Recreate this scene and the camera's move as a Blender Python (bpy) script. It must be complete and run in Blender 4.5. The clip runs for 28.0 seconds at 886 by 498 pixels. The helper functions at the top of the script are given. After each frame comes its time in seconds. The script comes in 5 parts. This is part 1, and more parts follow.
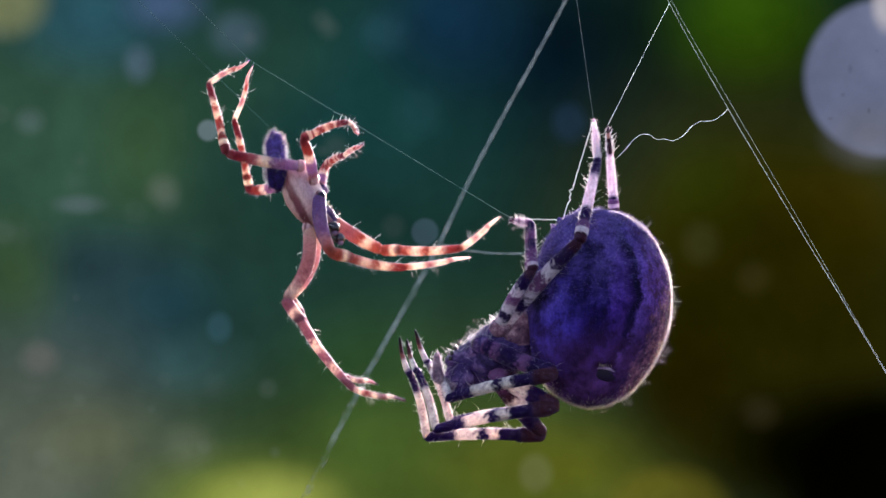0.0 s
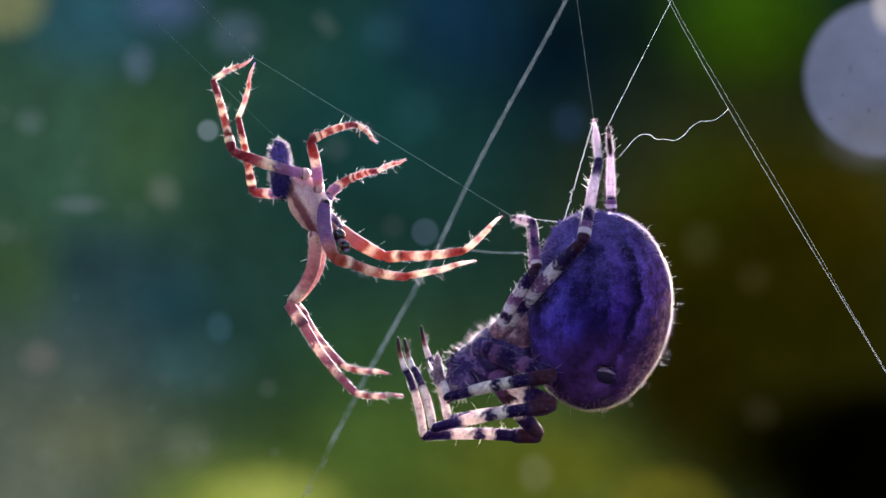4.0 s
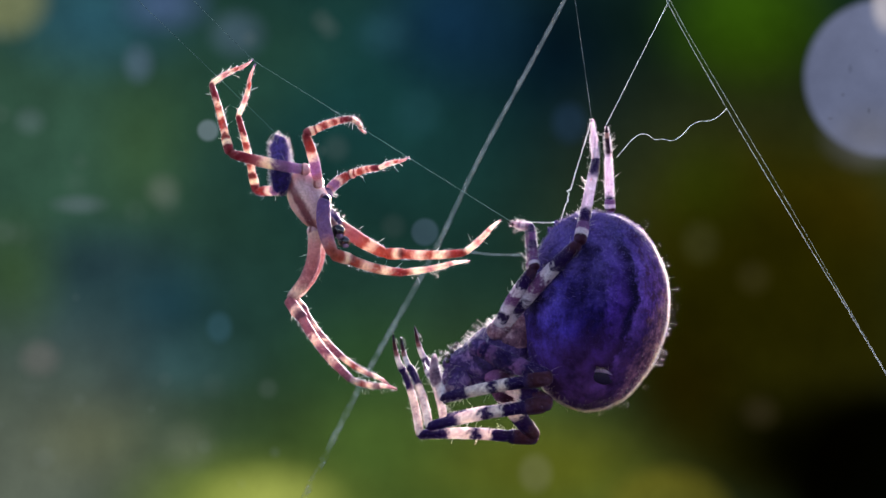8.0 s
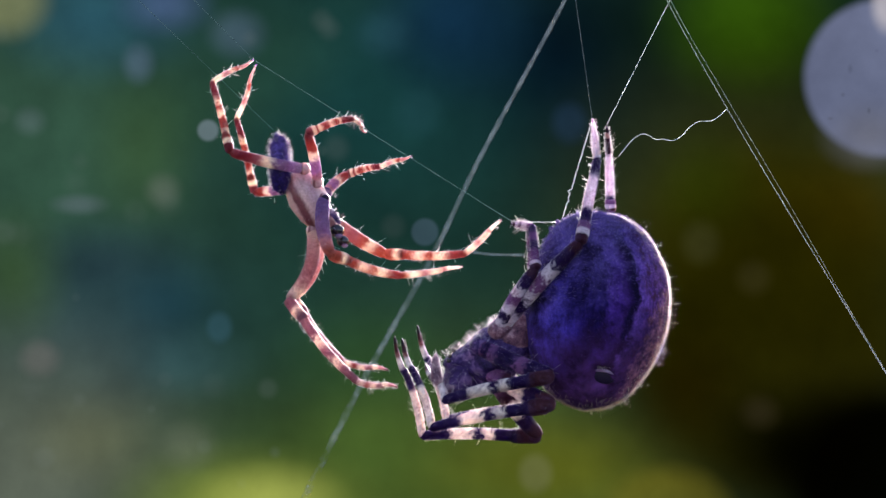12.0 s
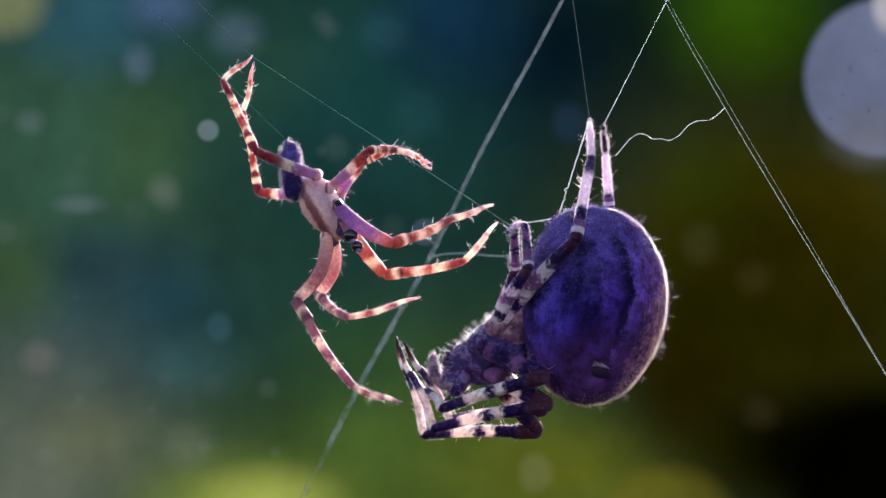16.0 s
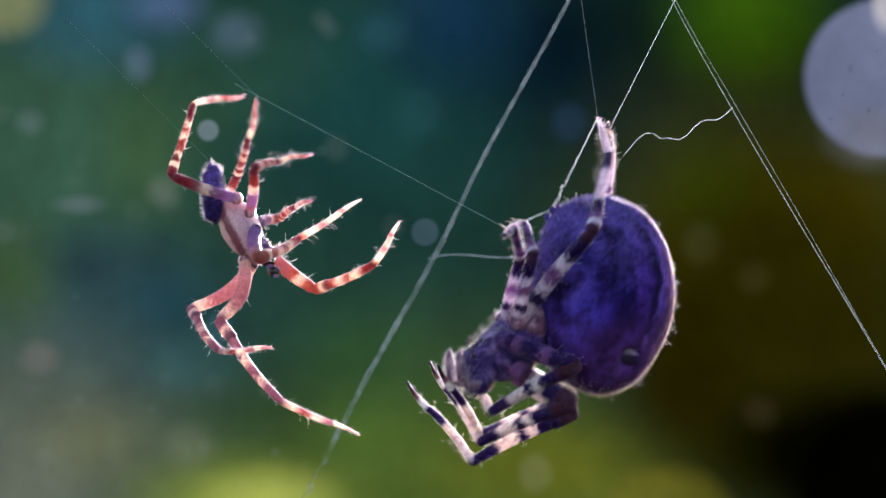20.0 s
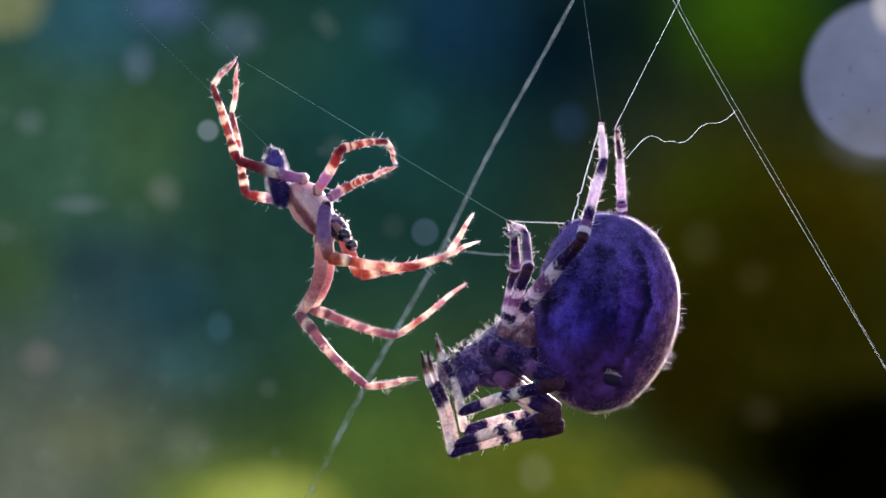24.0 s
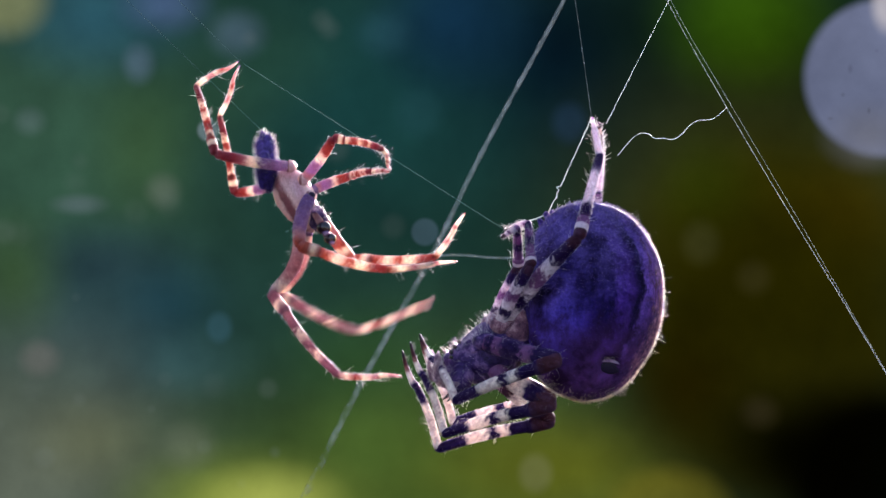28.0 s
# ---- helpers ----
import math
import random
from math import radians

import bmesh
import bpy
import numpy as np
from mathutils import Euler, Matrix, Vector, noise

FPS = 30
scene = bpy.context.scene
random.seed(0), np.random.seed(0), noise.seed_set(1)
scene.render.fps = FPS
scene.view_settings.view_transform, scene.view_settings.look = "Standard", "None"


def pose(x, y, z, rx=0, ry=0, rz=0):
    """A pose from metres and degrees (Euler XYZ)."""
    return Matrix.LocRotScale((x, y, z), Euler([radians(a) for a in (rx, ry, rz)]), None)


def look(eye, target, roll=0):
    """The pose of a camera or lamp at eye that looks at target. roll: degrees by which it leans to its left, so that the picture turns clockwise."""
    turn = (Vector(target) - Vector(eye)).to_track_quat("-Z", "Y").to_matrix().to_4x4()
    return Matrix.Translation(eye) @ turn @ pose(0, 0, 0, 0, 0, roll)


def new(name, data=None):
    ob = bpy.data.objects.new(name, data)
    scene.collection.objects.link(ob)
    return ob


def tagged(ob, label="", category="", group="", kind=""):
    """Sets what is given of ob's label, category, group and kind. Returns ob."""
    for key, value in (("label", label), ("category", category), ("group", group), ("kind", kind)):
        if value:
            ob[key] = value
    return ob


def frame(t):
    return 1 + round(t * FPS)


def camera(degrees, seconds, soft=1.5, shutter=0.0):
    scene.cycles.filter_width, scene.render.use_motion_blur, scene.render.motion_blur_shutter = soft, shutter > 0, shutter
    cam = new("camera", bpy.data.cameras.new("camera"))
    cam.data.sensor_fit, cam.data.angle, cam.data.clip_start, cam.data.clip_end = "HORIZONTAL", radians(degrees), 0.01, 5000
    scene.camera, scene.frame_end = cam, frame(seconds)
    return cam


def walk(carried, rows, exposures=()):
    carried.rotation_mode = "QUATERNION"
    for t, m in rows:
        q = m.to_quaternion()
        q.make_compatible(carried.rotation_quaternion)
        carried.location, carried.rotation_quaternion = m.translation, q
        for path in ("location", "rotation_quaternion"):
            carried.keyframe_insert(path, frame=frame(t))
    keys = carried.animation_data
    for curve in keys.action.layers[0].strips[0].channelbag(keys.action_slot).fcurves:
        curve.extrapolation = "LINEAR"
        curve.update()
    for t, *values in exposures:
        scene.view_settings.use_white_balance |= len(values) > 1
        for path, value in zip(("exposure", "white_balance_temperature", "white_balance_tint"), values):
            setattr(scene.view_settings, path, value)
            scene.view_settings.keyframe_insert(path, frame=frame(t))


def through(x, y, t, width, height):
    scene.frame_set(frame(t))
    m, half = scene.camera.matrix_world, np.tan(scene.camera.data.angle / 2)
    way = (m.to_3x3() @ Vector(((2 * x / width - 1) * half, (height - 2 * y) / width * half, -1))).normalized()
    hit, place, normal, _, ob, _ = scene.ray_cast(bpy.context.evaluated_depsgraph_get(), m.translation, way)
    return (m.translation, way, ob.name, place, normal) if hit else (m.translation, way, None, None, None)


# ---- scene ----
U = 0.045 / 1568          # one drawing unit in metres: the field in focus is 45 mm wide
DIST = 0.0975 / U         # from the lens to the plane in focus
cam = camera(26.0, 28.0, soft=1.5, shutter=1.3)
walk(cam, [(0.0, look((0, -0.0975, 0), (0, 0, 0))), (28.0, look((0, -0.0975, 0), (0, 0, 0)))],
     exposures=[(t, 3.02 + up, 6280, 31) for t, up in ((0.0, 0.0), (15.5, 0.0), (17.0, 0.09), (19.0, 0.12), (20.4, 0.20), (22.5, 0.12), (25.0, 0.08), (28.0, 0.05))])

# ---- light: low sun behind the web, open sky in front of it
world = bpy.data.worlds.new("sky")
scene.world = world
world.use_nodes = True
SUN_FROM = Vector((0.19, 0.965, 0.178)).normalized()
wn = world.node_tree.nodes
sky = wn.new("ShaderNodeTexSky")
sky.sky_type = "NISHITA"
sky.sun_disc = False
sky.sun_elevation = math.asin(SUN_FROM.z)
sky.sun_rotation = math.atan2(SUN_FROM.x, SUN_FROM.y)
wn["Background"].inputs["Strength"].default_value = 0.056
world.node_tree.links.new(sky.outputs[0], wn["Background"].inputs["Color"])
sun = new("sun", bpy.data.lights.new("sun", "SUN"))
sun.data.energy, sun.data.angle, sun.data.color = 5.0, radians(0.6), (1.0, 0.93, 0.84)
sun.matrix_world = look(SUN_FROM * 2, (0, 0, 0))


# ---- materials
def lin(r, g, b):
    return tuple((c / 255 / 12.92 if c < 10 else ((c / 255 + 0.055) / 1.055) ** 2.4) for c in (r, g, b)) + (1.0,)


class Mat:
    """A small writer of node materials."""

    def __init__(self, name):
        self.mat = bpy.data.materials.new(name)
        self.mat.use_nodes = True
        self.tree = self.mat.node_tree
        self.tree.nodes.clear()
        self.out = self.add("ShaderNodeOutputMaterial")

    def add(self, kind, **values):
        n = self.tree.nodes.new(kind)
        for k, v in values.items():
            n.inputs[k.replace("_", " ")].default_value = v
        return n

    def link(self, a, b):
        self.tree.links.new(a, b)

    def noise(self, coord, scale, detail=4.0, rough=0.6):
        n = self.add("ShaderNodeTexNoise", Scale=scale, Detail=detail, Roughness=rough)
        self.link(coord, n.inputs["Vector"])
        return n.outputs[0]

    def math(self, op, a, b=None, clamp=False):
        n = self.tree.nodes.new("ShaderNodeMath")
        n.operation, n.use_clamp = op, clamp
        for i, v in enumerate((a, b)):
            if v is None:
                continue
            if isinstance(v, (int, float)):
                n.inputs[i].default_value = v
            else:
                self.link(v, n.inputs[i])
        return n.outputs[0]

    def ramp(self, fac, stops):
        n = self.tree.nodes.new("ShaderNodeValToRGB")
        e = n.color_ramp.elements
        for i, (p, c) in enumerate(stops):
            el = e[i] if i < 2 else e.new(p)
            el.position, el.color = p, tuple(c[:3]) + (1.0,)
        self.link(fac, n.inputs[0])
        return n.outputs[0]

    def mix(self, fac, a, b, blend="MIX"):
        n = self.tree.nodes.new("ShaderNodeMix")
        n.data_type, n.blend_type = "RGBA", blend
        for v, i in ((fac, 0), (a, 6), (b, 7)):
            if isinstance(v, (int, float)):
                n.inputs[i].default_value = v
            elif isinstance(v, tuple):
                n.inputs[i].default_value = tuple(v[:3]) + (1.0,)
            else:
                self.link(v, n.inputs[i])
        return n.outputs[2]

    def finish(self, colour, rough, through, bump=None, depth=1e-5, sheen=0.0, spec=0.5, flesh=0.0, deep=3e-4):
        p = self.add("ShaderNodeBsdfPrincipled", Roughness=rough)
        p.inputs["Subsurface Weight"].default_value = flesh
        p.inputs["Subsurface Radius"].default_value = (1.0, 0.92, 0.86)
        p.inputs["Subsurface Scale"].default_value = deep
        p.inputs["Specular IOR Level"].default_value = spec
        p.inputs["Sheen Weight"].default_value = sheen
        p.inputs["Sheen Tint"].default_value = (0.45, 0.34, 0.85, 1.0)
        p.inputs["Sheen Roughness"].default_value = 0.35
        t = self.add("ShaderNodeBsdfTranslucent")
        m = self.add("ShaderNodeMixShader", Fac=through)
        for socket, to in ((p.inputs["Base Color"], colour), (t.inputs["Color"], colour)):
            if isinstance(to, tuple):
                socket.default_value = tuple(to[:3]) + (1.0,)
            else:
                self.link(to, socket)
        if bump is not None:
            b = self.add("ShaderNodeBump", Strength=0.7, Distance=depth)
            self.link(bump, b.inputs["Height"])
            self.link(b.outputs[0], p.inputs["Normal"])
        self.link(p.outputs[0], m.inputs[1])
        self.link(t.outputs[0], m.inputs[2])
        self.link(m.outputs[0], self.out.inputs[0])
        return self.mat


def banded(name, bands, edge=0.05, through=0.35, wander=0.17, flesh=0.8, deep=3e-4, patchy=0.35, veil=(0.10, 0.06, 0.14), sheen=0.25):
    """Skin in rings along a limb: bands are (where the ring ends, colour)."""
    m = Mat(name)
    c = m.add("ShaderNodeTexCoord")
    z = m.add("ShaderNodeSeparateXYZ")
    m.link(c.outputs["Generated"], z.inputs[0])
    n = m.noise(c.outputs["Object"], 4300)
    fine = m.noise(c.outputs["Object"], 21000)
    pos = m.math("ADD", z.outputs[2], m.math("MULTIPLY", m.math("SUBTRACT", n, 0.5), wander))
    stops = [(0.0, bands[0][1])]
    for i, (end, col) in enumerate(bands[:-1]):
        stops += [(end - edge / 2, col), (end + edge / 2, bands[i + 1][1])]
    stops.append((1.0, bands[-1][1]))
    col = m.ramp(pos, stops)
    shade = m.ramp(n, [(0.3, (0.62, 0.55, 0.60)), (0.65, (1.0, 1.0, 1.0))])
    col = m.mix(1.0, col, shade, "MULTIPLY")
    speck = m.ramp(fine, [(0.36, (0.30, 0.22, 0.30)), (0.44, (1, 1, 1))])
    col = m.mix(0.8, col, speck, "MULTIPLY")
    worn = m.ramp(m.noise(c.outputs["Object"], 2300, 3.0), [(0.47, (0, 0, 0)), (0.62, (1, 1, 1))])
    col = m.mix(m.math("MULTIPLY", worn, patchy), col, veil)
    return m.finish(col, 0.56, through, fine, 1.6e-5, spec=0.08, flesh=flesh, deep=deep, sheen=sheen)


def mottled(name, dark, mid, pale, scale, through=0.15, rough=0.6, sheen=0.3, bump=2.5e-5, fine_scale=9.0, flesh=0.6, deep=4e-4):
    m = Mat(name)
    c = m.add("ShaderNodeTexCoord").outputs["Object"]
    big, fine = m.noise(c, scale, 5.0), m.noise(c, scale * fine_scale, 3.0)
    col = m.ramp(m.math("ADD", m.math("MULTIPLY", big, 0.75), m.math("MULTIPLY", fine, 0.25)),
                 [(0.36, dark), (0.5, mid), (0.66, pale)])
    return m.finish(col, rough, through, fine, bump, sheen, spec=0.12, flesh=flesh, deep=deep)


def plain(name, colour, rough=0.4, through=0.0, spec=0.5, scale=9000):
    m = Mat(name)
    c = m.add("ShaderNodeTexCoord").outputs["Object"]
    n = m.noise(c, scale)
    col = m.mix(n, tuple(x * 0.6 for x in colour), tuple(min(1, x * 1.3) for x in colour))
    return m.finish(col, rough, through, spec=spec)


RED, BRICK, CREAM, PINK = (0.36, 0.082, 0.066), (0.20, 0.038, 0.056), (1.0, 0.93, 0.74), (0.56, 0.31, 0.32)
MAUVE, INK, BONE, UMBER, DUSK = (0.36, 0.21, 0.40), (0.022, 0.009, 0.078), (0.95, 0.88, 0.80), (0.060, 0.018, 0.040), (0.235, 0.105, 0.265)
ROSE = (0.30, 0.14, 0.16)
JET = (0.010, 0.006, 0.012)


def male_skin(name, bands, edge, wander, patchy=0.32, veil=ROSE):
    return banded(name, bands, edge, 0.58, deep=6e-4, wander=wander, patchy=patchy, veil=veil, sheen=0.3)


MALE_SKIN = {
    "femur": male_skin("male_femur", [(0.08, CREAM), (0.20, PINK), (0.52, MAUVE), (0.60, CREAM), (0.88, RED), (1, BRICK)], 0.14, 0.30),
    "patella": male_skin("male_patella", [(0.45, BRICK), (0.72, CREAM), (1, RED)], 0.10, 0.2),
    "tibia": male_skin("male_tibia", [(0.10, RED), (0.17, CREAM), (0.38, RED), (0.47, CREAM), (0.60, RED), (0.67, CREAM), (1, BRICK)], 0.08, 0.30),
    "metatarsus": male_skin("male_metatarsus", [(0.10, BRICK), (0.40, CREAM), (0.64, PINK), (0.76, CREAM), (1, RED)], 0.12, 0.30),
    "tarsus": male_skin("male_tarsus", [(0.16, CREAM), (0.86, PINK), (1, INK)], 0.12, 0.2),
}
VIOLET, LILAC = (0.28, 0.18, 0.40), (0.44, 0.34, 0.50)
MALE_SIDE = dict(
    MALE_SKIN,
    femur=male_skin("male_side_femur", [(0.14, LILAC), (0.46, MAUVE), (0.54, CREAM), (0.70, ROSE), (1, BRICK)], 0.16, 0.26))
ORANGE, SHELL = (0.45, 0.135, 0.092), (0.97, 0.83, 0.68)
MALE_REACH = dict(
    MALE_SKIN,
    femur=male_skin("male_far_reaching_femur", [(0.22, (0.60, 0.36, 0.33)), (0.50, (0.46, 0.21, 0.22)), (0.62, ORANGE), (0.72, CREAM), (1, ORANGE)], 0.16, 0.2),
    patella=male_skin("male_reaching_patella", [(0.5, ORANGE), (0.8, CREAM), (1, ORANGE)], 0.2, 0.2),
    tibia=male_skin("male_reaching_tibia", [(0.26, ORANGE), (0.38, SHELL), (0.58, ORANGE), (0.70, CREAM), (1, RED)], 0.18, 0.34),
    metatarsus=male_skin("male_reaching_metatarsus", [(0.16, ORANGE), (0.46, CREAM), (0.62, PINK), (1, SHELL)], 0.14, 0.22),
    tarsus=male_skin("male_reaching_tarsus", [(0.30, PINK), (0.88, SHELL), (1, BRICK)], 0.14, 0.2))
MALE_PALP_LEG = dict(
    MALE_REACH,
    femur=male_skin("male_reaching_femur", [(0.42, VIOLET), (0.74, MAUVE), (0.86, PINK), (1, ORANGE)], 0.16, 0.26))
PLUM = (0.34, 0.165, 0.205)
MALE_FRONT = {
    "femur": male_skin("male_front_femur", [(0.12, SHELL), (0.36, (0.70, 0.45, 0.43)), (0.80, (0.52, 0.28, 0.28)), (0.92, SHELL), (1, PLUM)], 0.16, 0.30, 0.3, (0.24, 0.10, 0.13)),
    "patella": male_skin("male_front_patella", [(0.45, PLUM), (0.72, SHELL), (1, PLUM)], 0.12, 0.2, 0.75, (0.20, 0.095, 0.125)),
    "tibia": male_skin("male_front_tibia", [(0.16, PINK), (0.34, PLUM), (0.44, SHELL), (0.62, PLUM), (0.72, SHELL), (1, PLUM)], 0.12, 0.34, 0.75, (0.20, 0.095, 0.125)),
    "metatarsus": male_skin("male_front_metatarsus", [(0.12, PLUM), (0.34, SHELL), (0.52, RED), (0.78, SHELL), (1, PINK)], 0.14, 0.34, 0.75, (0.20, 0.095, 0.125)),
    "tarsus": male_skin("male_front_tarsus", [(0.50, SHELL), (0.9, PINK), (1, BRICK)], 0.12, 0.2),
}
FEMALE_SKIN = {
    "femur": banded("female_femur", [(0.10, DUSK), (0.20, INK), (0.30, DUSK), (0.56, INK), (0.68, DUSK), (0.95, INK), (1, UMBER)], 0.06, 0.4, wander=0.26),
    "patella": banded("female_patella", [(0.55, (0.085, 0.028, 0.045)), (0.75, UMBER), (1, INK)], 0.07, 0.4, deep=5e-4),
    "tibia": banded("female_tibia", [(0.25, INK), (0.36, BONE), (0.46, INK), (0.68, BONE), (1, INK)], 0.05, 0.4, wander=0.2, deep=7e-4, patchy=0.25),
    "metatarsus": banded("female_metatarsus", [(0.66, BONE), (1, INK)], 0.06, 0.22, deep=4e-4, wander=0.12, patchy=0.75, veil=(0.26, 0.15, 0.19)),
    "tarsus": banded("female_tarsus", [(0.18, INK), (0.46, BONE), (0.60, (0.24, 0.10, 0.085)), (0.80, (0.055, 0.014, 0.016)), (1, JET)], 0.08, 0.12, flesh=0.3, deep=1e-4, patchy=0.1),
}
FEMALE_LOW = dict(
    FEMALE_SKIN,
    femur=banded("female_low_femur", [(0.28, DUSK), (0.42, UMBER), (0.62, BONE), (0.80, INK), (1, (0.085, 0.028, 0.045))], 0.06, 0.4, wander=0.2))
ASH = (0.84, 0.77, 0.86)
FEMALE_HIND = dict(
    FEMALE_SKIN,
    femur=banded("female_hind_femur", [(0.20, ASH), (0.32, INK), (0.44, ASH), (0.58, DUSK), (0.70, ASH), (0.90, INK), (1, UMBER)], 0.06, 0.4, wander=0.30, deep=6e-4, patchy=0.2),
    patella=banded("female_hind_patella", [(0.35, UMBER), (0.6, ASH), (1, DUSK)], 0.08, 0.4, deep=5e-4),
    tibia=banded("female_hind_tibia", [(0.08, DUSK), (0.26, INK), (0.73, ASH), (1, INK)], 0.08, 0.45, wander=0.16, deep=6e-4),
    tarsus=banded("female_hind_tarsus", [(0.75, ASH), (1, DUSK)], 0.12, 0.45, deep=6e-4),
    metatarsus=banded("female_hind_metatarsus", [(0.08, INK), (1, ASH)], 0.10, 0.45, deep=6e-4, patchy=0.6, veil=(0.42, 0.36, 0.55)))
FEMALE_REAR = dict(
    FEMALE_HIND,
    tibia=banded("female_rear_tibia", [(0.14, INK), (1, ASH)], 0.06, 0.4, wander=0.12, deep=6e-4, patchy=0.1),
    metatarsus=banded("female_rear_metatarsus", [(0.25, ASH), (1, UMBER)], 0.08, 0.4, wander=0.12, deep=5e-4),
    tarsus=banded("female_rear_tarsus", [(0.5, (0.52, 0.38, 0.32)), (1, JET)], 0.10, 0.4, deep=5e-4))
FEMALE_SHORT = dict(
    FEMALE_HIND,
    tibia=banded("female_short_tibia", [(0.30, DUSK), (0.52, INK), (0.76, DUSK), (1, INK)], 0.06, 0.4, wander=0.3, deep=5e-4),
    metatarsus=banded("female_short_metatarsus", [(0.4, DUSK), (0.75, ASH), (1, DUSK)], 0.08, 0.4, deep=6e-4),
    tarsus=banded("female_short_tarsus", [(0.45, ASH), (0.65, UMBER), (1, JET)], 0.08, 0.4, deep=5e-4))


def flank(name):
    """The female's abdomen: blue violet in the middle, a scalloped dark line, then a paler rosy border. Light on the
    top and the low rim is in the colour.
    """
    m = Mat(name)
    tc = m.add("ShaderNodeTexCoord")
    c = tc.outputs["Object"]
    g = m.add("ShaderNodeSeparateXYZ")
    m.link(tc.outputs["Generated"], g.inputs[0])
    big, mid, fine = m.noise(c, 260, 3.0), m.noise(c, 1000, 6.0, 0.72), m.noise(c, 7500, 3.0)
    rise = m.math("SUBTRACT", g.outputs[2], 0.60)
    bow = m.math("MULTIPLY", m.math("MULTIPLY", rise, rise), 1.25)
    scallop = m.math("MULTIPLY", m.math("ABSOLUTE", m.math("SINE", m.math("MULTIPLY", g.outputs[2], 17.0))), 0.035)
    across = m.math("ADD", m.math("ADD", g.outputs[0], bow), m.math("ADD", scallop, m.math("MULTIPLY", m.math("SUBTRACT", mid, 0.5), 0.22)))
    zone = m.ramp(across, [(0.06, (0.030, 0.015, 0.080)), (0.24, (0.056, 0.042, 0.200)), (0.42, (0.026, 0.015, 0.105)), (0.54, (0.012, 0.006, 0.050)), (0.64, (0.050, 0.020, 0.125)),
                           (0.69, (0.040, 0.016, 0.090)), (0.725, (0.008, 0.004, 0.026)), (0.755, (0.008, 0.004, 0.026)), (0.79, (0.140, 0.075, 0.25)), (0.88, (0.105, 0.042, 0.150)), (1.0, (0.17, 0.070, 0.16))])
    blot = m.ramp(mid, [(0.37, (0.36, 0.32, 0.42)), (0.50, (0.9, 0.9, 0.95)), (0.65, (1.45, 1.4, 1.4))])
    wide = m.ramp(big, [(0.38, (0.42, 0.38, 0.50)), (0.58, (1.2, 1.25, 1.3))])
    streak = m.add("ShaderNodeMapping")
    streak.inputs["Scale"].default_value = (2.6, 2.6, 0.8)
    m.link(c, streak.inputs["Vector"])
    lines = m.ramp(m.noise(streak.outputs[0], 1500, 4.0, 0.7), [(0.38, (0.5, 0.48, 0.6)), (0.62, (1.45, 1.4, 1.35))])
    col = m.mix(1.0, m.mix(1.0, zone, blot, "MULTIPLY"), wide, "MULTIPLY")
    col = m.mix(1.0, col, (0.88, 0.78, 1.18), "MULTIPLY")
    col = m.mix(0.45, col, lines, "MULTIPLY")
    # lavender felt on top, with the sky's brightness put into its colour
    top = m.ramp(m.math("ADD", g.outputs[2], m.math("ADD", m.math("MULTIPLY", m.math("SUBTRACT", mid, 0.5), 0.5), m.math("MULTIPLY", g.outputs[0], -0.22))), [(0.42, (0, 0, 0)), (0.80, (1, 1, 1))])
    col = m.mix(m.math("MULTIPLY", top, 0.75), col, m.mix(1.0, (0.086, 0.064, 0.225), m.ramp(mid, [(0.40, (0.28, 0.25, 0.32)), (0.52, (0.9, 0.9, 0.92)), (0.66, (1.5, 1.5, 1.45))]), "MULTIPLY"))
    grain = m.ramp(fine, [(0.36, (0.76, 0.76, 0.80)), (0.62, (1.22, 1.20, 1.2))])
    col = m.mix(1.0, col, grain, "MULTIPLY")
    spots = m.ramp(m.noise(c, 1900, 4.0, 0.65), [(0.50, (0, 0, 0)), (0.60, (1, 1, 1))])
    side = m.ramp(across, [(0.77, (0, 0, 0)), (0.86, (1, 1, 1))])
    col = m.mix(m.math("MULTIPLY", m.math("MULTIPLY", spots, side), 0.8), col, (0.040, 0.012, 0.030))
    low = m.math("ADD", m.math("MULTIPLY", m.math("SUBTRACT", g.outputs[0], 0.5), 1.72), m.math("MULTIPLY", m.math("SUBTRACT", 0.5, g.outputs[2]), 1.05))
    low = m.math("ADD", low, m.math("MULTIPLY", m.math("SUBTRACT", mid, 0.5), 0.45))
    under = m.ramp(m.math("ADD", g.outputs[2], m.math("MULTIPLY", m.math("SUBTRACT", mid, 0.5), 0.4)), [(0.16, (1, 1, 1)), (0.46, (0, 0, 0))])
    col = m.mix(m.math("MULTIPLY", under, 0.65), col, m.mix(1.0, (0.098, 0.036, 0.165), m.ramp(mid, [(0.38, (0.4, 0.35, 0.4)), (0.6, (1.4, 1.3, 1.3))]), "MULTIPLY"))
    # sun through the thin lower right rim, painted as a rosy then peach margin
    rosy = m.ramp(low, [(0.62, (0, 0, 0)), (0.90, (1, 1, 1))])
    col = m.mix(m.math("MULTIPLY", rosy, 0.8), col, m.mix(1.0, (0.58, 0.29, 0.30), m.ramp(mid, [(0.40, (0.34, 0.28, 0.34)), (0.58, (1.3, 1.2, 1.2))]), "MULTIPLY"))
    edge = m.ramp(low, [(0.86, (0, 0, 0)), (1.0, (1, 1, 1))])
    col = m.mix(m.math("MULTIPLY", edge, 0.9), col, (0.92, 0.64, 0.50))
    return m.finish(col, 0.8, 0.05, m.math("ADD", fine, mid), 5e-5, 0.15, 0.08, flesh=0.4, deep=5e-4)


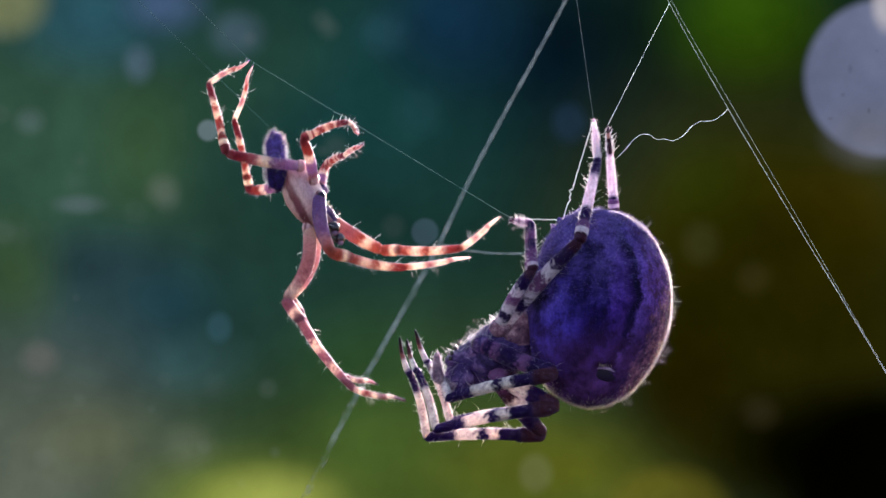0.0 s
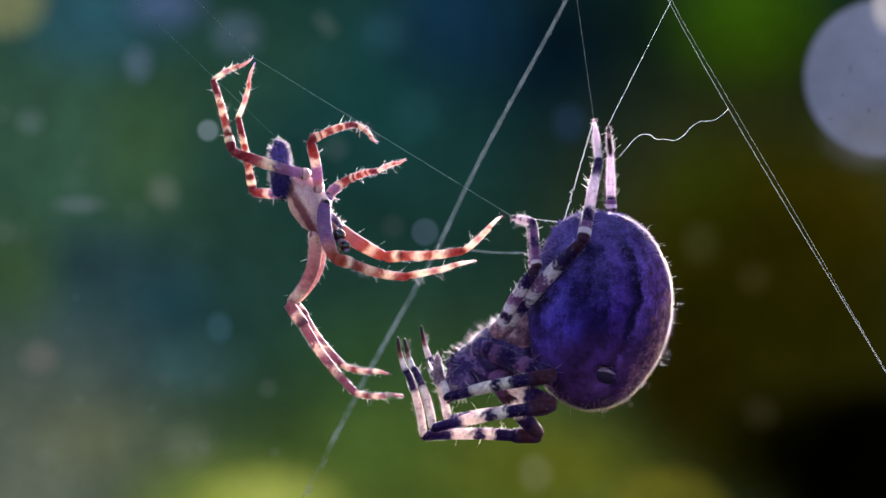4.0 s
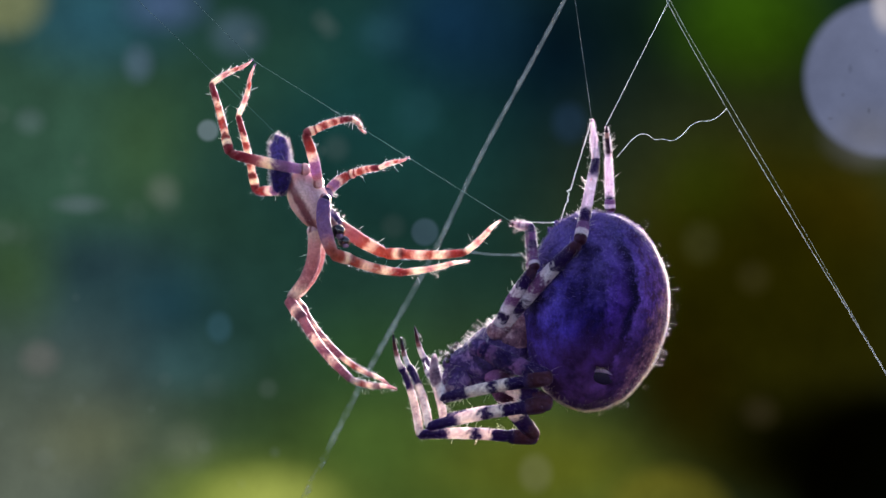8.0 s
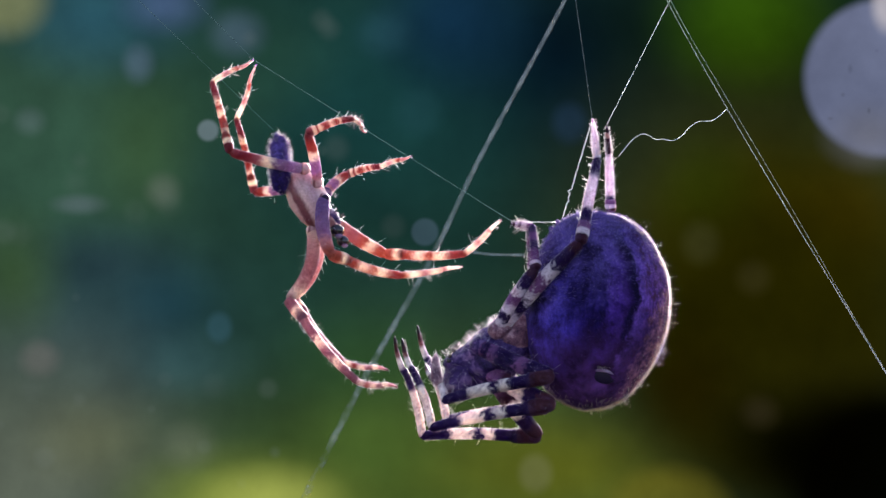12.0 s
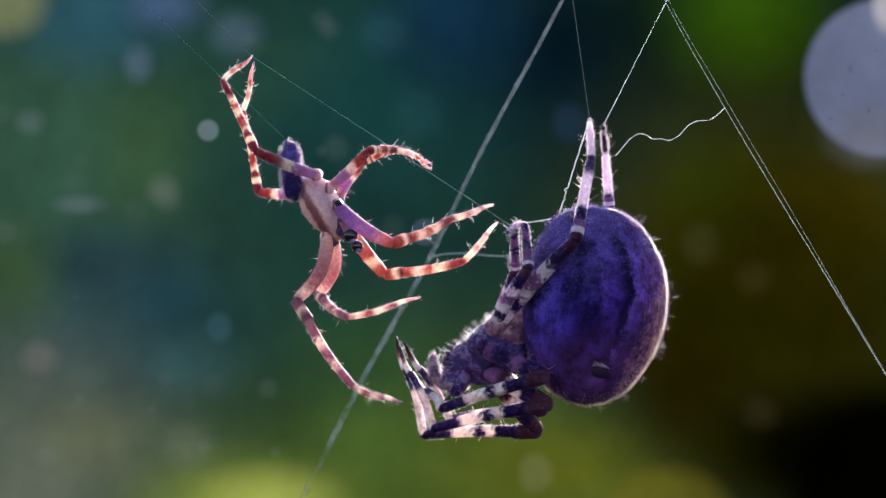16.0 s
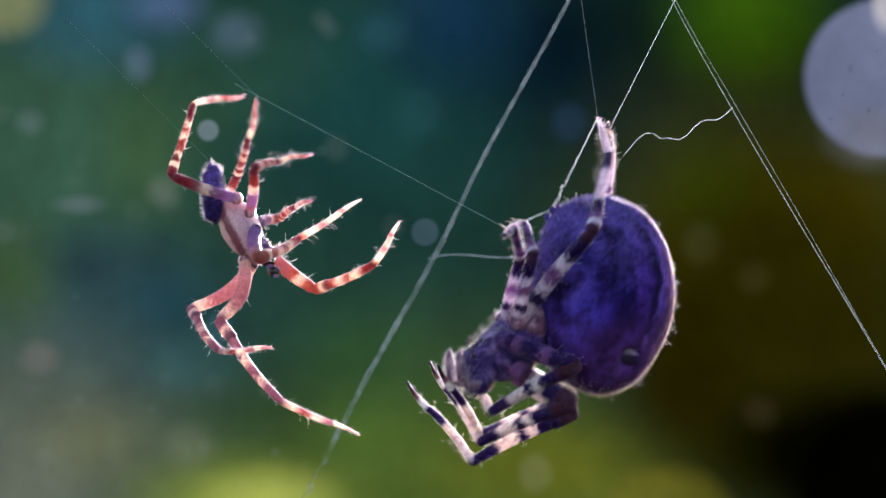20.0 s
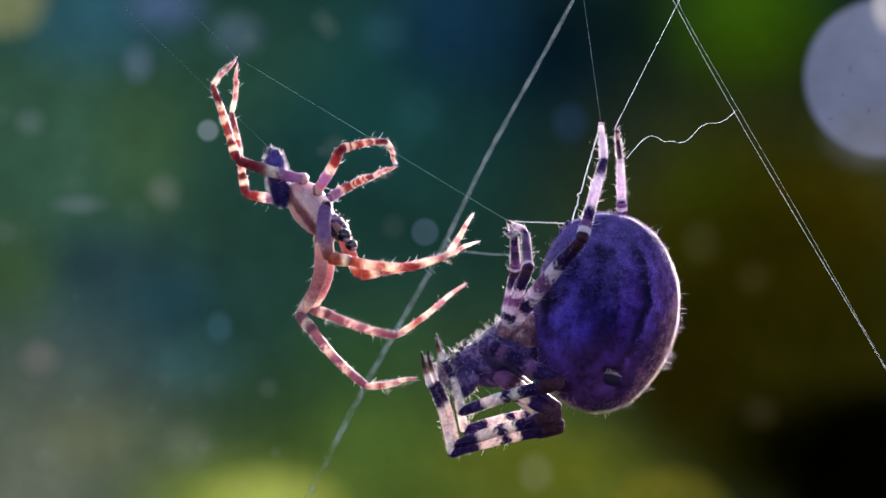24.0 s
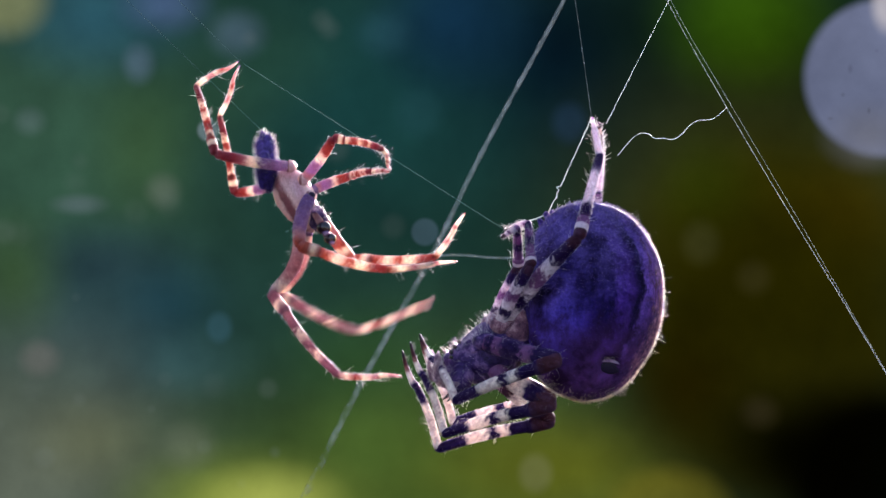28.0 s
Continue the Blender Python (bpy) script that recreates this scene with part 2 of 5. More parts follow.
def two_tone(name, low, high, scale):
    """Dark below, paler and furry above."""
    m = Mat(name)
    tc = m.add("ShaderNodeTexCoord")
    g = m.add("ShaderNodeSeparateXYZ")
    m.link(tc.outputs["Generated"], g.inputs[0])
    n, fine = m.noise(tc.outputs["Object"], scale), m.noise(tc.outputs["Object"], scale * 6)
    z = m.math("ADD", g.outputs[2], m.math("MULTIPLY", m.math("SUBTRACT", n, 0.5), 0.5))
    col = m.mix(1.0, m.ramp(z, [(0.40, low), (0.62, high)]), m.ramp(fine, [(0.36, (0.4, 0.4, 0.45)), (0.62, (1.4, 1.4, 1.4))]), "MULTIPLY")
    return m.finish(col, 0.65, 0.1, fine, 3e-5, flesh=0.3, deep=3e-4, spec=0.25)


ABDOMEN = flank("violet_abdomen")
CARAPACE = mottled("grey_violet_carapace", (0.008, 0.003, 0.034), (0.040, 0.020, 0.105), (0.24, 0.15, 0.32), 1500, 0.1, 0.34, 0.0, 6e-5, flesh=0.15)
BELLY = mottled("pinkish_brown_skin", (0.040, 0.015, 0.045), (0.17, 0.08, 0.12), (0.50, 0.33, 0.38), 1500, 0.12, 0.4, deep=7e-4)
MALE_ABDOMEN = two_tone("male_abdomen_skin", (0.020, 0.010, 0.11), (0.085, 0.055, 0.25), 1100)


def striped(name):
    """Pale rosy skin with one brown band along the side."""
    m = Mat(name)
    tc = m.add("ShaderNodeTexCoord")
    g = m.add("ShaderNodeSeparateXYZ")
    m.link(tc.outputs["Generated"], g.inputs[0])
    n, fine = m.noise(tc.outputs["Object"], 1700), m.noise(tc.outputs["Object"], 9000)
    x = m.math("ADD", g.outputs[0], m.math("MULTIPLY", m.math("SUBTRACT", n, 0.5), 0.16))
    band = m.ramp(x, [(0.14, (0.64, 0.43, 0.42)), (0.20, (0.19, 0.065, 0.08)), (0.34, (0.21, 0.075, 0.09)), (0.42, (0.56, 0.37, 0.37)), (0.75, (0.44, 0.28, 0.33)), (0.95, (0.82, 0.64, 0.60))])
    col = m.mix(1.0, band, m.ramp(fine, [(0.36, (0.78, 0.74, 0.76)), (0.6, (1.1, 1.1, 1.1))]), "MULTIPLY")
    return m.finish(col, 0.36, 0.12, n, 3e-5, flesh=0.7, deep=6e-4)


MALE_CARAPACE = striped("male_carapace_skin")
MALE_FACE = mottled("mauve_face", (0.02, 0.012, 0.05), (0.07, 0.04, 0.12), (0.34, 0.24, 0.36), 2400, 0.1, 0.7, 0.0, deep=5e-4)
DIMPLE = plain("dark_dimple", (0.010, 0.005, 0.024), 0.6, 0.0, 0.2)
LIP_GLINT = mottled("pale_violet_glint", (0.10, 0.05, 0.18), (0.26, 0.17, 0.36), (0.52, 0.42, 0.58), 2600, 0.1, 0.4)
VIOLET_FUR = plain("violet_fur", (0.055, 0.040, 0.17), 0.5, 0.5, 0.2)
CROWN_FUR = plain("crown_fur", (0.27, 0.22, 0.44), 0.55, 0.7, 0.1)
LAVENDER_HAIR = plain("lavender_hair", (0.88, 0.84, 0.92), 0.5, 0.78, 0.25)
RIM_FUR = plain("rim_fur", (0.92, 0.78, 0.68), 0.5, 0.78, 0.2)
VELVET = plain("velvet_fur", (0.045, 0.028, 0.13), 0.6, 0.5, 0.2)
BLACK = plain("shiny_black", (0.010, 0.008, 0.014), 0.16, 0.0, 0.6)
PALP_SKIN = mottled("pale_palp_skin", (0.07, 0.04, 0.08), (0.20, 0.13, 0.18), (0.46, 0.35, 0.39), 2200, 0.25, 0.5, 0.2)
PALE_HAIR = plain("pale_hair", (0.88, 0.82, 0.78), 0.4, 0.75, 0.3)
BROWN_HAIR = plain("brown_hair", (0.06, 0.02, 0.025), 0.5, 0.1)
SILK = plain("silk", (0.34, 0.38, 0.40), 0.4, 0.6, 0.3, 2600)


def gauzy(name, colour, clear):
    """Loose silk that lets part of the view through."""
    m = Mat(name)
    c = m.add("ShaderNodeTexCoord").outputs["Object"]
    n = m.noise(c, 1500)
    m.finish(m.mix(n, tuple(x * 0.5 for x in colour), colour), 0.4, 0.5)
    shader = m.out.inputs[0].links[0].from_socket
    t, mix = m.add("ShaderNodeBsdfTransparent"), m.add("ShaderNodeMixShader")
    g = m.add("ShaderNodeSeparateXYZ")
    m.link(c, g.inputs[0])
    thin = m.math("MULTIPLY", m.math("SUBTRACT", -0.010, g.outputs[2]), 8.0, True)
    m.link(m.math("ADD", m.ramp(n, [(0.36, (clear - 0.22,) * 3), (0.54, (clear + 0.06,) * 3)]), thin, True), mix.inputs[0])
    m.link(shader, mix.inputs[1])
    m.link(t.outputs[0], mix.inputs[2])
    m.link(mix.outputs[0], m.out.inputs[0])
    return m.mat


GAUZE = gauzy("loose_silk", (0.052, 0.078, 0.090), 0.80)
BRIGHT_SILK = plain("bright_silk", (0.62, 0.68, 0.70), 0.4, 0.7, 0.4, 2600)
FAINT_SILK = plain("faint_silk", (0.10, 0.15, 0.155), 0.6, 0.97, 0.0)
FINE_SILK = plain("fine_silk", (0.14, 0.20, 0.205), 0.6, 0.97, 0.0)


# ---- shapes
def at(u, v, w=0.0):
    """The place seen at (u, v) of the plane in focus, w units behind that plane."""
    k = 1 + w / DIST
    return Vector((u * k * U, w * U, v * k * U))


def mesh_of(name, verts, faces, material, smooth=True):
    me = bpy.data.meshes.new(name)
    me.from_pydata([tuple(v) for v in verts], [], faces)
    me.materials.append(material)
    if smooth:
        me.polygons.foreach_set("use_smooth", [True] * len(me.polygons))
    me.update()
    return me


def part(name, me, parent, m=None, label="", kind=""):
    ob = new(name, me)
    ob.parent = parent
    if m is not None:
        ob.matrix_basis = m
    return tagged(ob, label, kind=kind)


def tube(name, centre, radius, material, rings=10, sides=24):
    """A closed tube along centre(s), as thick as radius(s), s from 0 to 1."""
    verts, faces = [], []
    pts = [Vector(centre(i / (rings - 1))) for i in range(rings)]
    side = None
    for i, p in enumerate(pts):
        d = (pts[min(i + 1, rings - 1)] - pts[max(i - 1, 0)]).normalized()
        side = d.orthogonal() if side is None else side - d * side.dot(d)
        side.normalize()
        other = d.cross(side)
        for j in range(sides):
            a = 2 * math.pi * j / sides
            verts.append(p + (side * math.cos(a) + other * math.sin(a)) * radius(i / (rings - 1)))
    for i in range(rings - 1):
        for j in range(sides):
            k = (j + 1) % sides
            faces.append((i * sides + j, i * sides + k, (i + 1) * sides + k, (i + 1) * sides + j))
    faces.append(tuple(range(sides))[::-1])
    faces.append(tuple((rings - 1) * sides + j for j in range(sides)))
    return mesh_of(name, verts, faces, material)


def egg(name, radii, material, shape=None, rough=0.0, rings=40, sides=56, seed=0.0):
    """A closed round body; shape(p) bends the unit ball's points."""
    verts, faces = [Vector((0, 0, 1))], []
    for i in range(1, rings):
        th = math.pi * i / rings
        verts += [Vector((math.sin(th) * math.cos(2 * math.pi * j / sides), math.sin(th) * math.sin(2 * math.pi * j / sides), math.cos(th)))
                  for j in range(sides)]
    verts.append(Vector((0, 0, -1)))
    for j in range(sides):
        k = (j + 1) % sides
        faces.append((0, 1 + j, 1 + k))
        for i in range(rings - 2):
            a = 1 + i * sides
            faces.append((a + j, a + sides + j, a + sides + k, a + k))
        a = 1 + (rings - 2) * sides
        faces.append((a + j, len(verts) - 1, a + k))
    out = []
    for p in verts:
        q = shape(p.copy()) if shape else p.copy()
        if rough:
            q *= 1 + rough * (noise.noise(p * 2.2 + Vector((seed, 0, 0))) + 0.4 * noise.noise(p * 7 + Vector((0, seed, 0))))
        out.append(Vector((q.x * radii[0], q.y * radii[1], q.z * radii[2])) * U)
    return mesh_of(name, out, faces, material)


def hairs(name, roots, material, thick=0.8):
    """Bent tapering hairs: roots are (root, way, length, bend)."""
    verts, faces = [], []
    for root, way, length, bend in roots:
        side = way.orthogonal().normalized()
        other = way.cross(side)
        n = len(verts)
        for k, (s, r) in enumerate(((-0.08, 1.0), (0.5, 0.7))):
            p = root + way * (length * s) + bend * (length * s * s)
            for j in range(3):
                a = 2.094 * j
                verts.append(p + (side * math.cos(a) + other * math.sin(a)) * (thick * r * U))
        verts.append(root + way * length + bend * length)
        for j in range(3):
            k = (j + 1) % 3
            faces += [(n + j, n + k, n + 3 + k, n + 3 + j), (n + 3 + j, n + 3 + k, n + 6)]
    return mesh_of(name, verts, faces, material)


def fur(ob_mesh, count, low, high, rng, lean=0.5, comb=Vector((0, 0, -1))):
    """Roots of hairs scattered over a mesh."""
    polys = ob_mesh.polygons
    areas = np.array([p.area for p in polys])
    pick = np.searchsorted(np.cumsum(areas) / areas.sum(), [rng.random() for _ in range(count)])
    roots = []
    for i in pick:
        p = polys[int(min(i, len(polys) - 1))]
        vs = [ob_mesh.vertices[k].co for k in p.vertices]
        s, q = rng.random(), rng.random()
        c = vs[0].lerp(vs[1], s).lerp(vs[-1].lerp(vs[2], s), q) if len(vs) == 4 else vs[0].lerp(vs[1].lerp(vs[2], s), math.sqrt(q))
        way = (p.normal + comb * lean * rng.uniform(0.4, 1.2) + Vector([rng.uniform(-0.25, 0.25) for _ in range(3)])).normalized()
        roots.append((c, way, rng.uniform(low, high) * U, comb * rng.uniform(0.0, 0.35)))
    return roots


# ---- spiders
RNG = random.Random(7)


def bristles(length, radius, count, low, high, bow=0.0):
    roots = []
    for _ in range(count):
        s, a = RNG.uniform(0.04, 0.97), RNG.uniform(0, 2 * math.pi)
        out = Vector((math.cos(a), math.sin(a), 0))
        way = (out + Vector((0, 0, RNG.uniform(0.25, 0.9)))).normalized()
        roots.append((out * radius(s) * 0.9 + Vector((0, bow * U * math.sin(math.pi * s), s * length)), way, RNG.uniform(low, high) * U, Vector((0, 0, RNG.uniform(0, 0.12)))))
    return roots


def limb(spider, lengths, girth, skin, spiny, fuzz, hair, bow, toe):
    """Femur, tibia with its patella and metatarsus with its tarsus, each along its own z."""
    a, b, c = (x * U for x in lengths)
    g = girth * U

    def bulge(r0, r1, swell, length):
        def r(s):
            end = min(1.0, min(s, 1 - s) * length / (1.3 * g * (r0 if s < 0.5 else r1)))
            return g * (r0 + (r1 - r0) * s) * (1 + swell * math.sin(math.pi * s)) * (0.25 + 0.75 * math.sqrt(max(0.0, 1 - (1 - end) ** 2)))
        return r

    rf, rp, rt = bulge(0.95, 0.82, 0.22, a), bulge(0.84, 0.82, 0.14, 0.4 * b), bulge(0.72, 0.56, 0.10, 0.86 * b)
    rm = bulge(0.50, toe, 0.04, 0.7 * c)

    def rs(s):
        return g * toe * (1.0 - 0.72 * s ** 1.6) * (0.5 + 0.5 * min(1.0, 10 * s)) * (1.0 if s < 0.97 else 0.5)

    def arc(z0, z1, k):
        return lambda s: (0, k * U * math.sin(math.pi * s), z0 + (z1 - z0) * s)

    femur = part("femur", tube("femur", arc(-0.4 * g, a + 0.25 * g, bow[0]), rf, skin["femur"], 28, 40), spider)
    tibia = part("tibia", tube("tibia", arc(0.17 * b, b + 0.4 * g, bow[1]), rt, skin["tibia"], 28, 40), spider)
    part("patella", tube("patella", arc(-0.3 * g, 0.26 * b, bow[1] * 0.2), rp, skin["patella"], 18, 40), tibia)
    meta = part("metatarsus", tube("metatarsus", arc(-0.4 * g, 0.69 * c, bow[2]), rm, skin["metatarsus"], 22, 40), spider)
    part("tarsus", tube("tarsus", arc(0.60 * c, c, -bow[2] * 0.6), rs, skin["tarsus"], 16, 32), meta)
    for ob, length, r, n, k in ((femur, a, rf, int(spiny * 0.9), bow[0]), (tibia, b, rt, int(spiny * 1.2), bow[1]), (meta, c * 0.66, rm, int(spiny * 0.8), bow[2])):
        part("spines", hairs("spines", bristles(length, r, n, 1.0 * girth, 0.7 * girth + 15, k), hair, 0.24), ob, kind="stuff")
        part("down", hairs("down", bristles(length, r, n * fuzz, 2.5, 6.5, k), LAVENDER_HAIR, 0.11), ob, kind="stuff")
        part("sockets", hairs("sockets", bristles(length, r, 14 if girth < 12 else 24, 3, 6, k), BROWN_HAIR, 0.6), ob, kind="stuff")
    part("down", hairs("down", [(q[0] + Vector((0, 0, 0.62 * c)), *q[1:]) for q in bristles(0.36 * c, lambda s: rs(s), int(spiny * 2.0), 3, 9)], LAVENDER_HAIR, 0.15), meta, kind="stuff")
    return femur, tibia, meta


class Spider:
    """A spider's root, the hips of its legs in its own space and the rows of its movement."""

    def __init__(self, root, hips, depths):
        self.root, self.hips, self.depths = root, hips, depths
        self.stands, self.strides = {}, {k: {} for k in hips}


def stand(who, rows):
    for t, u, v, turn, yaw in rows:
        who.stands[t] = Matrix.Translation(at(u, v, who.depths["body"])) @ Euler((0, radians(turn), 0)).to_matrix().to_4x4() @ Euler((0, 0, radians(yaw))).to_matrix().to_4x4()


def stride(who, leg, rows):
    for t, *uv in rows:
        who.strides[leg][t] = [(uv[0], uv[1]), (uv[2], uv[3]), (uv[4], uv[5])]


def reach(start, uv, length, away):
    """The point in the line of sight uv that lies length metres from start, behind it (away > 0) or before it."""
    a, b = at(*uv) - start, Vector((uv[0] * U / DIST, U, uv[1] * U / DIST))
    h, q = a.dot(b) / b.dot(b), (a.dot(a) - length ** 2) / b.dot(b)
    root = h * h - q
    w = -h + (math.copysign(math.sqrt(root), away) if root > 0 else 0.0)
    p = a + b * w
    return start + p.normalized() * length


def leg_lengths(who, leg):
    """Lengths, in units, that let the leg reach its marks."""
    spans = [[], [], []]
    w = (who.hips[leg].y / U + who.depths["body"],) + who.depths[leg]
    for t, marks in who.strides[leg].items():
        hip = who.stands[t] @ who.hips[leg]
        pts = [hip] + [at(*m, d) for m, d in zip(marks, w[1:])]
        for i in range(3):
            spans[i].append((pts[i + 1] - pts[i]).length / U)
    return [float(np.percentile(s, 88)) for s in spans]


def move_leg(who, leg, segments, lengths):
    w = (who.hips[leg].y / U + who.depths["body"],) + who.depths[leg]
    rows, turns = ([], [], []), [None, None, None]
    for t in sorted(who.strides[leg]):
        m = who.stands[t]
        inv, p = m.inverted(), m @ who.hips[leg]
        for i, mark in enumerate(who.strides[leg][t]):
            q = reach(p, mark, lengths[i] * U, w[i + 1] - w[i])
            d = (inv.to_3x3() @ (q - p)).normalized()
            if turns[i] is None:
                x = Vector((0, -1, 0))
                x = (x - d * x.dot(d)).normalized()
                rot = Matrix((x, d.cross(x), d)).transposed().to_quaternion()
            else:
                rot = (turns[i] @ Vector((0, 0, 1))).rotation_difference(d) @ turns[i]
            turns[i] = rot
            rows[i].append((t, Matrix.Translation(inv @ p) @ rot.to_matrix().to_4x4()))
            p = q
    for ob, r in zip(segments, rows):
        walk(ob, r)


def local(u, v, w, origin):
    return Vector((u - origin[0], w, origin[1] - v)) * U


F0, M0 = (1060, 545), (540, 335)


def tilt(angle, x=0.0, z=0.0):
    return Euler((radians(x), radians(angle), radians(z))).to_matrix().to_4x4()


def build_female():
    root = tagged(new("female_spider"), "large dark violet female spider with banded legs hanging from silk", "spider")

    def belly(p):
        p.x -= 0.10 * max(0.0, -p.z - 0.2) ** 1.5
        p.x += 0.05 * math.sin(2.2 * p.z)
        mound = (p.normalized() - Vector((-0.50, 0.30, 0.82))).length
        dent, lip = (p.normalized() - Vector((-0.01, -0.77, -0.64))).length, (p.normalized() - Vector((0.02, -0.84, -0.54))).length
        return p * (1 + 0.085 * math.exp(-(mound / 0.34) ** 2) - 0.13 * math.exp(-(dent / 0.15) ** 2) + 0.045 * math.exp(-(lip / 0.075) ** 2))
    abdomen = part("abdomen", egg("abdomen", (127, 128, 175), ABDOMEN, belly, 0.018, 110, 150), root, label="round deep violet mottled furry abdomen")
    part("fur", hairs("fur", fur(abdomen.data, 8000, 3, 7, RNG, 0.5, Vector((0.1, 0, -1))), VELVET, 0.2), abdomen, kind="stuff")
    crown = [r for r in fur(abdomen.data, 11000, 4, 9, RNG, 0.3, Vector((0.3, 0, -0.6))) if r[1].z > -0.05 + 0.5 * r[1].x and r[0].z > 0.0006]
    part("down", hairs("down", crown, CROWN_FUR, 0.2), abdomen, kind="stuff")
    margin = [r for r in fur(abdomen.data, 620, 8, 24, RNG, 0.30, Vector((0.4, 0, -0.1))) if abs(r[1].y) < 0.27]
    part("bristles", hairs("bristles", margin, PALE_HAIR, 0.13), abdomen, kind="stuff")
    rim = [r for r in fur(abdomen.data, 36000, 2, 6, RNG, 0.45, Vector((0.1, 0, -1))) if abs(r[1].y) < 0.28 and 0.75 * r[1].x - 0.66 * r[1].z > 0.0]
    part("down", hairs("down", rim, RIM_FUR, 0.24), abdomen, kind="stuff")
    # dimple low on the flank: shade in a dark disc, highlight in a pale lip
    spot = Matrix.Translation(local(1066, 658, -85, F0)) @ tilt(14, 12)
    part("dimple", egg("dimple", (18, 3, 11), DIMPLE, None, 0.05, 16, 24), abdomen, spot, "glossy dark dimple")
    part("dimple_glint", egg("dimple_glint", (19, 4.5, 3.6), LIP_GLINT, lambda p: Vector((p.x, p.y, p.z - 1.6 * p.x * p.x)), 0.08, 14, 28), abdomen,
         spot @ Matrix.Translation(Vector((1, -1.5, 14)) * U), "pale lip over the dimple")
    for du, dv, r in ((-58, -146, 8), (-70, -136, 7), (-48, -152, 6)):
        part("spinneret", egg("spinneret", (r * 0.8, r * 0.8, r * 1.3), ABDOMEN, None, 0.08, 12, 16, r), abdomen,
             Matrix.Translation(Vector((du - 6, 44, -dv + 6)) * U) @ tilt(-24))

    # cephalothorax, facing down and away from the abdomen
    head = part("carapace", egg("carapace", (84, 52, 47), CARAPACE, lambda p: Vector((p.x, p.y * (1 - 0.25 * (p.x < -0.3)), p.z * (1 + 0.12 * math.sin(5.0 * p.x + 0.6)))), 0.13, 44, 56, 3.0),
                root, Matrix.Translation(local(868, 632, 0, F0)) @ tilt(-22), "grey violet hairy head shield")
    part("fur", hairs("fur", [r for r in fur(head.data, 800, 5, 22, RNG, 0.3, Vector((-0.6, 0, 0.7))) if r[1].z > 0.45 and abs(r[1].y) < 0.6], LAVENDER_HAIR, 0.15), head, kind="stuff")
    part("sternum", egg("sternum", (52, 44, 40), BELLY, None, 0.06, 20, 28, 5.0), root, Matrix.Translation(local(905, 592, 0, F0)) @ tilt(-35))
    part("pedicel", egg("pedicel", (30, 26, 24), BELLY, None, 0.05, 14, 20, 6.0), root, Matrix.Translation(local(940, 612, 10, F0)))
    for i, (u, v, w, r) in enumerate(((800, 624, -20, 5), (798, 632, -30, 5), (806, 614, -26, 5), (812, 606, -34, 4.5), (797, 626, 14, 5), (806, 612, 14, 5), (815, 604, 24, 4.5), (795, 636, 4, 4.5))):
        part("eye", egg("eye", (r * 0.85, r * 0.85, r * 0.85), BLACK, None, 0, 10, 14), head, head.matrix_basis.inverted() @ Matrix.Translation(local(u, v, w, F0)))
    for w in (-20, 16):
        jaw = part("chelicera", egg("chelicera", (22, 17, 34), CARAPACE, None, 0.05, 18, 22, w), root, Matrix.Translation(local(818, 668, w, F0)) @ tilt(18))
        part("fang", tube("fang", lambda s: Vector((-10 * s * s, 0, -22 * s)) * U, lambda s: 5 * U * (1 - 0.85 * s), BLACK, 7, 8), jaw, Matrix.Translation(Vector((-4, 0, -26)) * U))
        part("fur", hairs("fur", fur(jaw.data, 150, 6, 14, RNG, 0.6), PALE_HAIR, 0.16), jaw, kind="stuff")
        palp = part("pedipalp", tube("pedipalp", lambda s: Vector((12 - 52 * s + 8 * s * s, 0, -18 * math.sin(2.4 * s) + 8 * s)) * U,
                                     lambda s: U * 7.5 * (0.5 + 0.5 * min(1.0, (1 - s) * 6, s * 6)), PALP_SKIN, 18, 12), root, Matrix.Translation(local(812, 668, w * 1.4, F0)))
        tip = part("palp_tarsus", tube("palp_tarsus", lambda s: Vector((-4 * s - 3 * math.sin(3 * s), 0, 54 * s - 4)) * U,
                                       lambda s: U * (10.5 - 6.5 * s * s) * (0.35 + 0.65 * min(1.0, (1 - s) * 7, s * 5 + 0.3)), PALP_SKIN, 20, 12), palp, Matrix.Translation(Vector((-32, 0, -4)) * U))
        part("fur", hairs("fur", fur(palp.data, 110, 5, 18, RNG, 0.4, Vector((-0.2, 0, -0.9))), LAVENDER_HAIR, 0.18), palp, kind="stuff")
        part("fur", hairs("fur", fur(tip.data, 150, 5, 13, RNG, 0.5, Vector((-0.1, 0, 1))), LAVENDER_HAIR, 0.15), palp, Matrix.Translation(Vector((-32, 0, -4)) * U), kind="stuff")

    spots = {"A": (893, 572, -34), "B": (905, 585, 36), "C": (884, 578, -38), "D": (852, 606, -40), "E": (866, 650, -30),
             "F": (872, 655, 20), "G": (866, 640, 34), "H": (886, 580, 36)}
    hips = {k: local(u, v, w, F0) for k, (u, v, w) in spots.items()}
    depths = {"body": 0, "A": (-118, -60, -30), "B": (70, 50, 25), "C": (-92, -62, -42), "D": (-112, -78, -66), "E": (-72, -44, -40),
              "F": (20, 0, 0), "G": (44, 22, 20), "H": (30, 10, 0)}
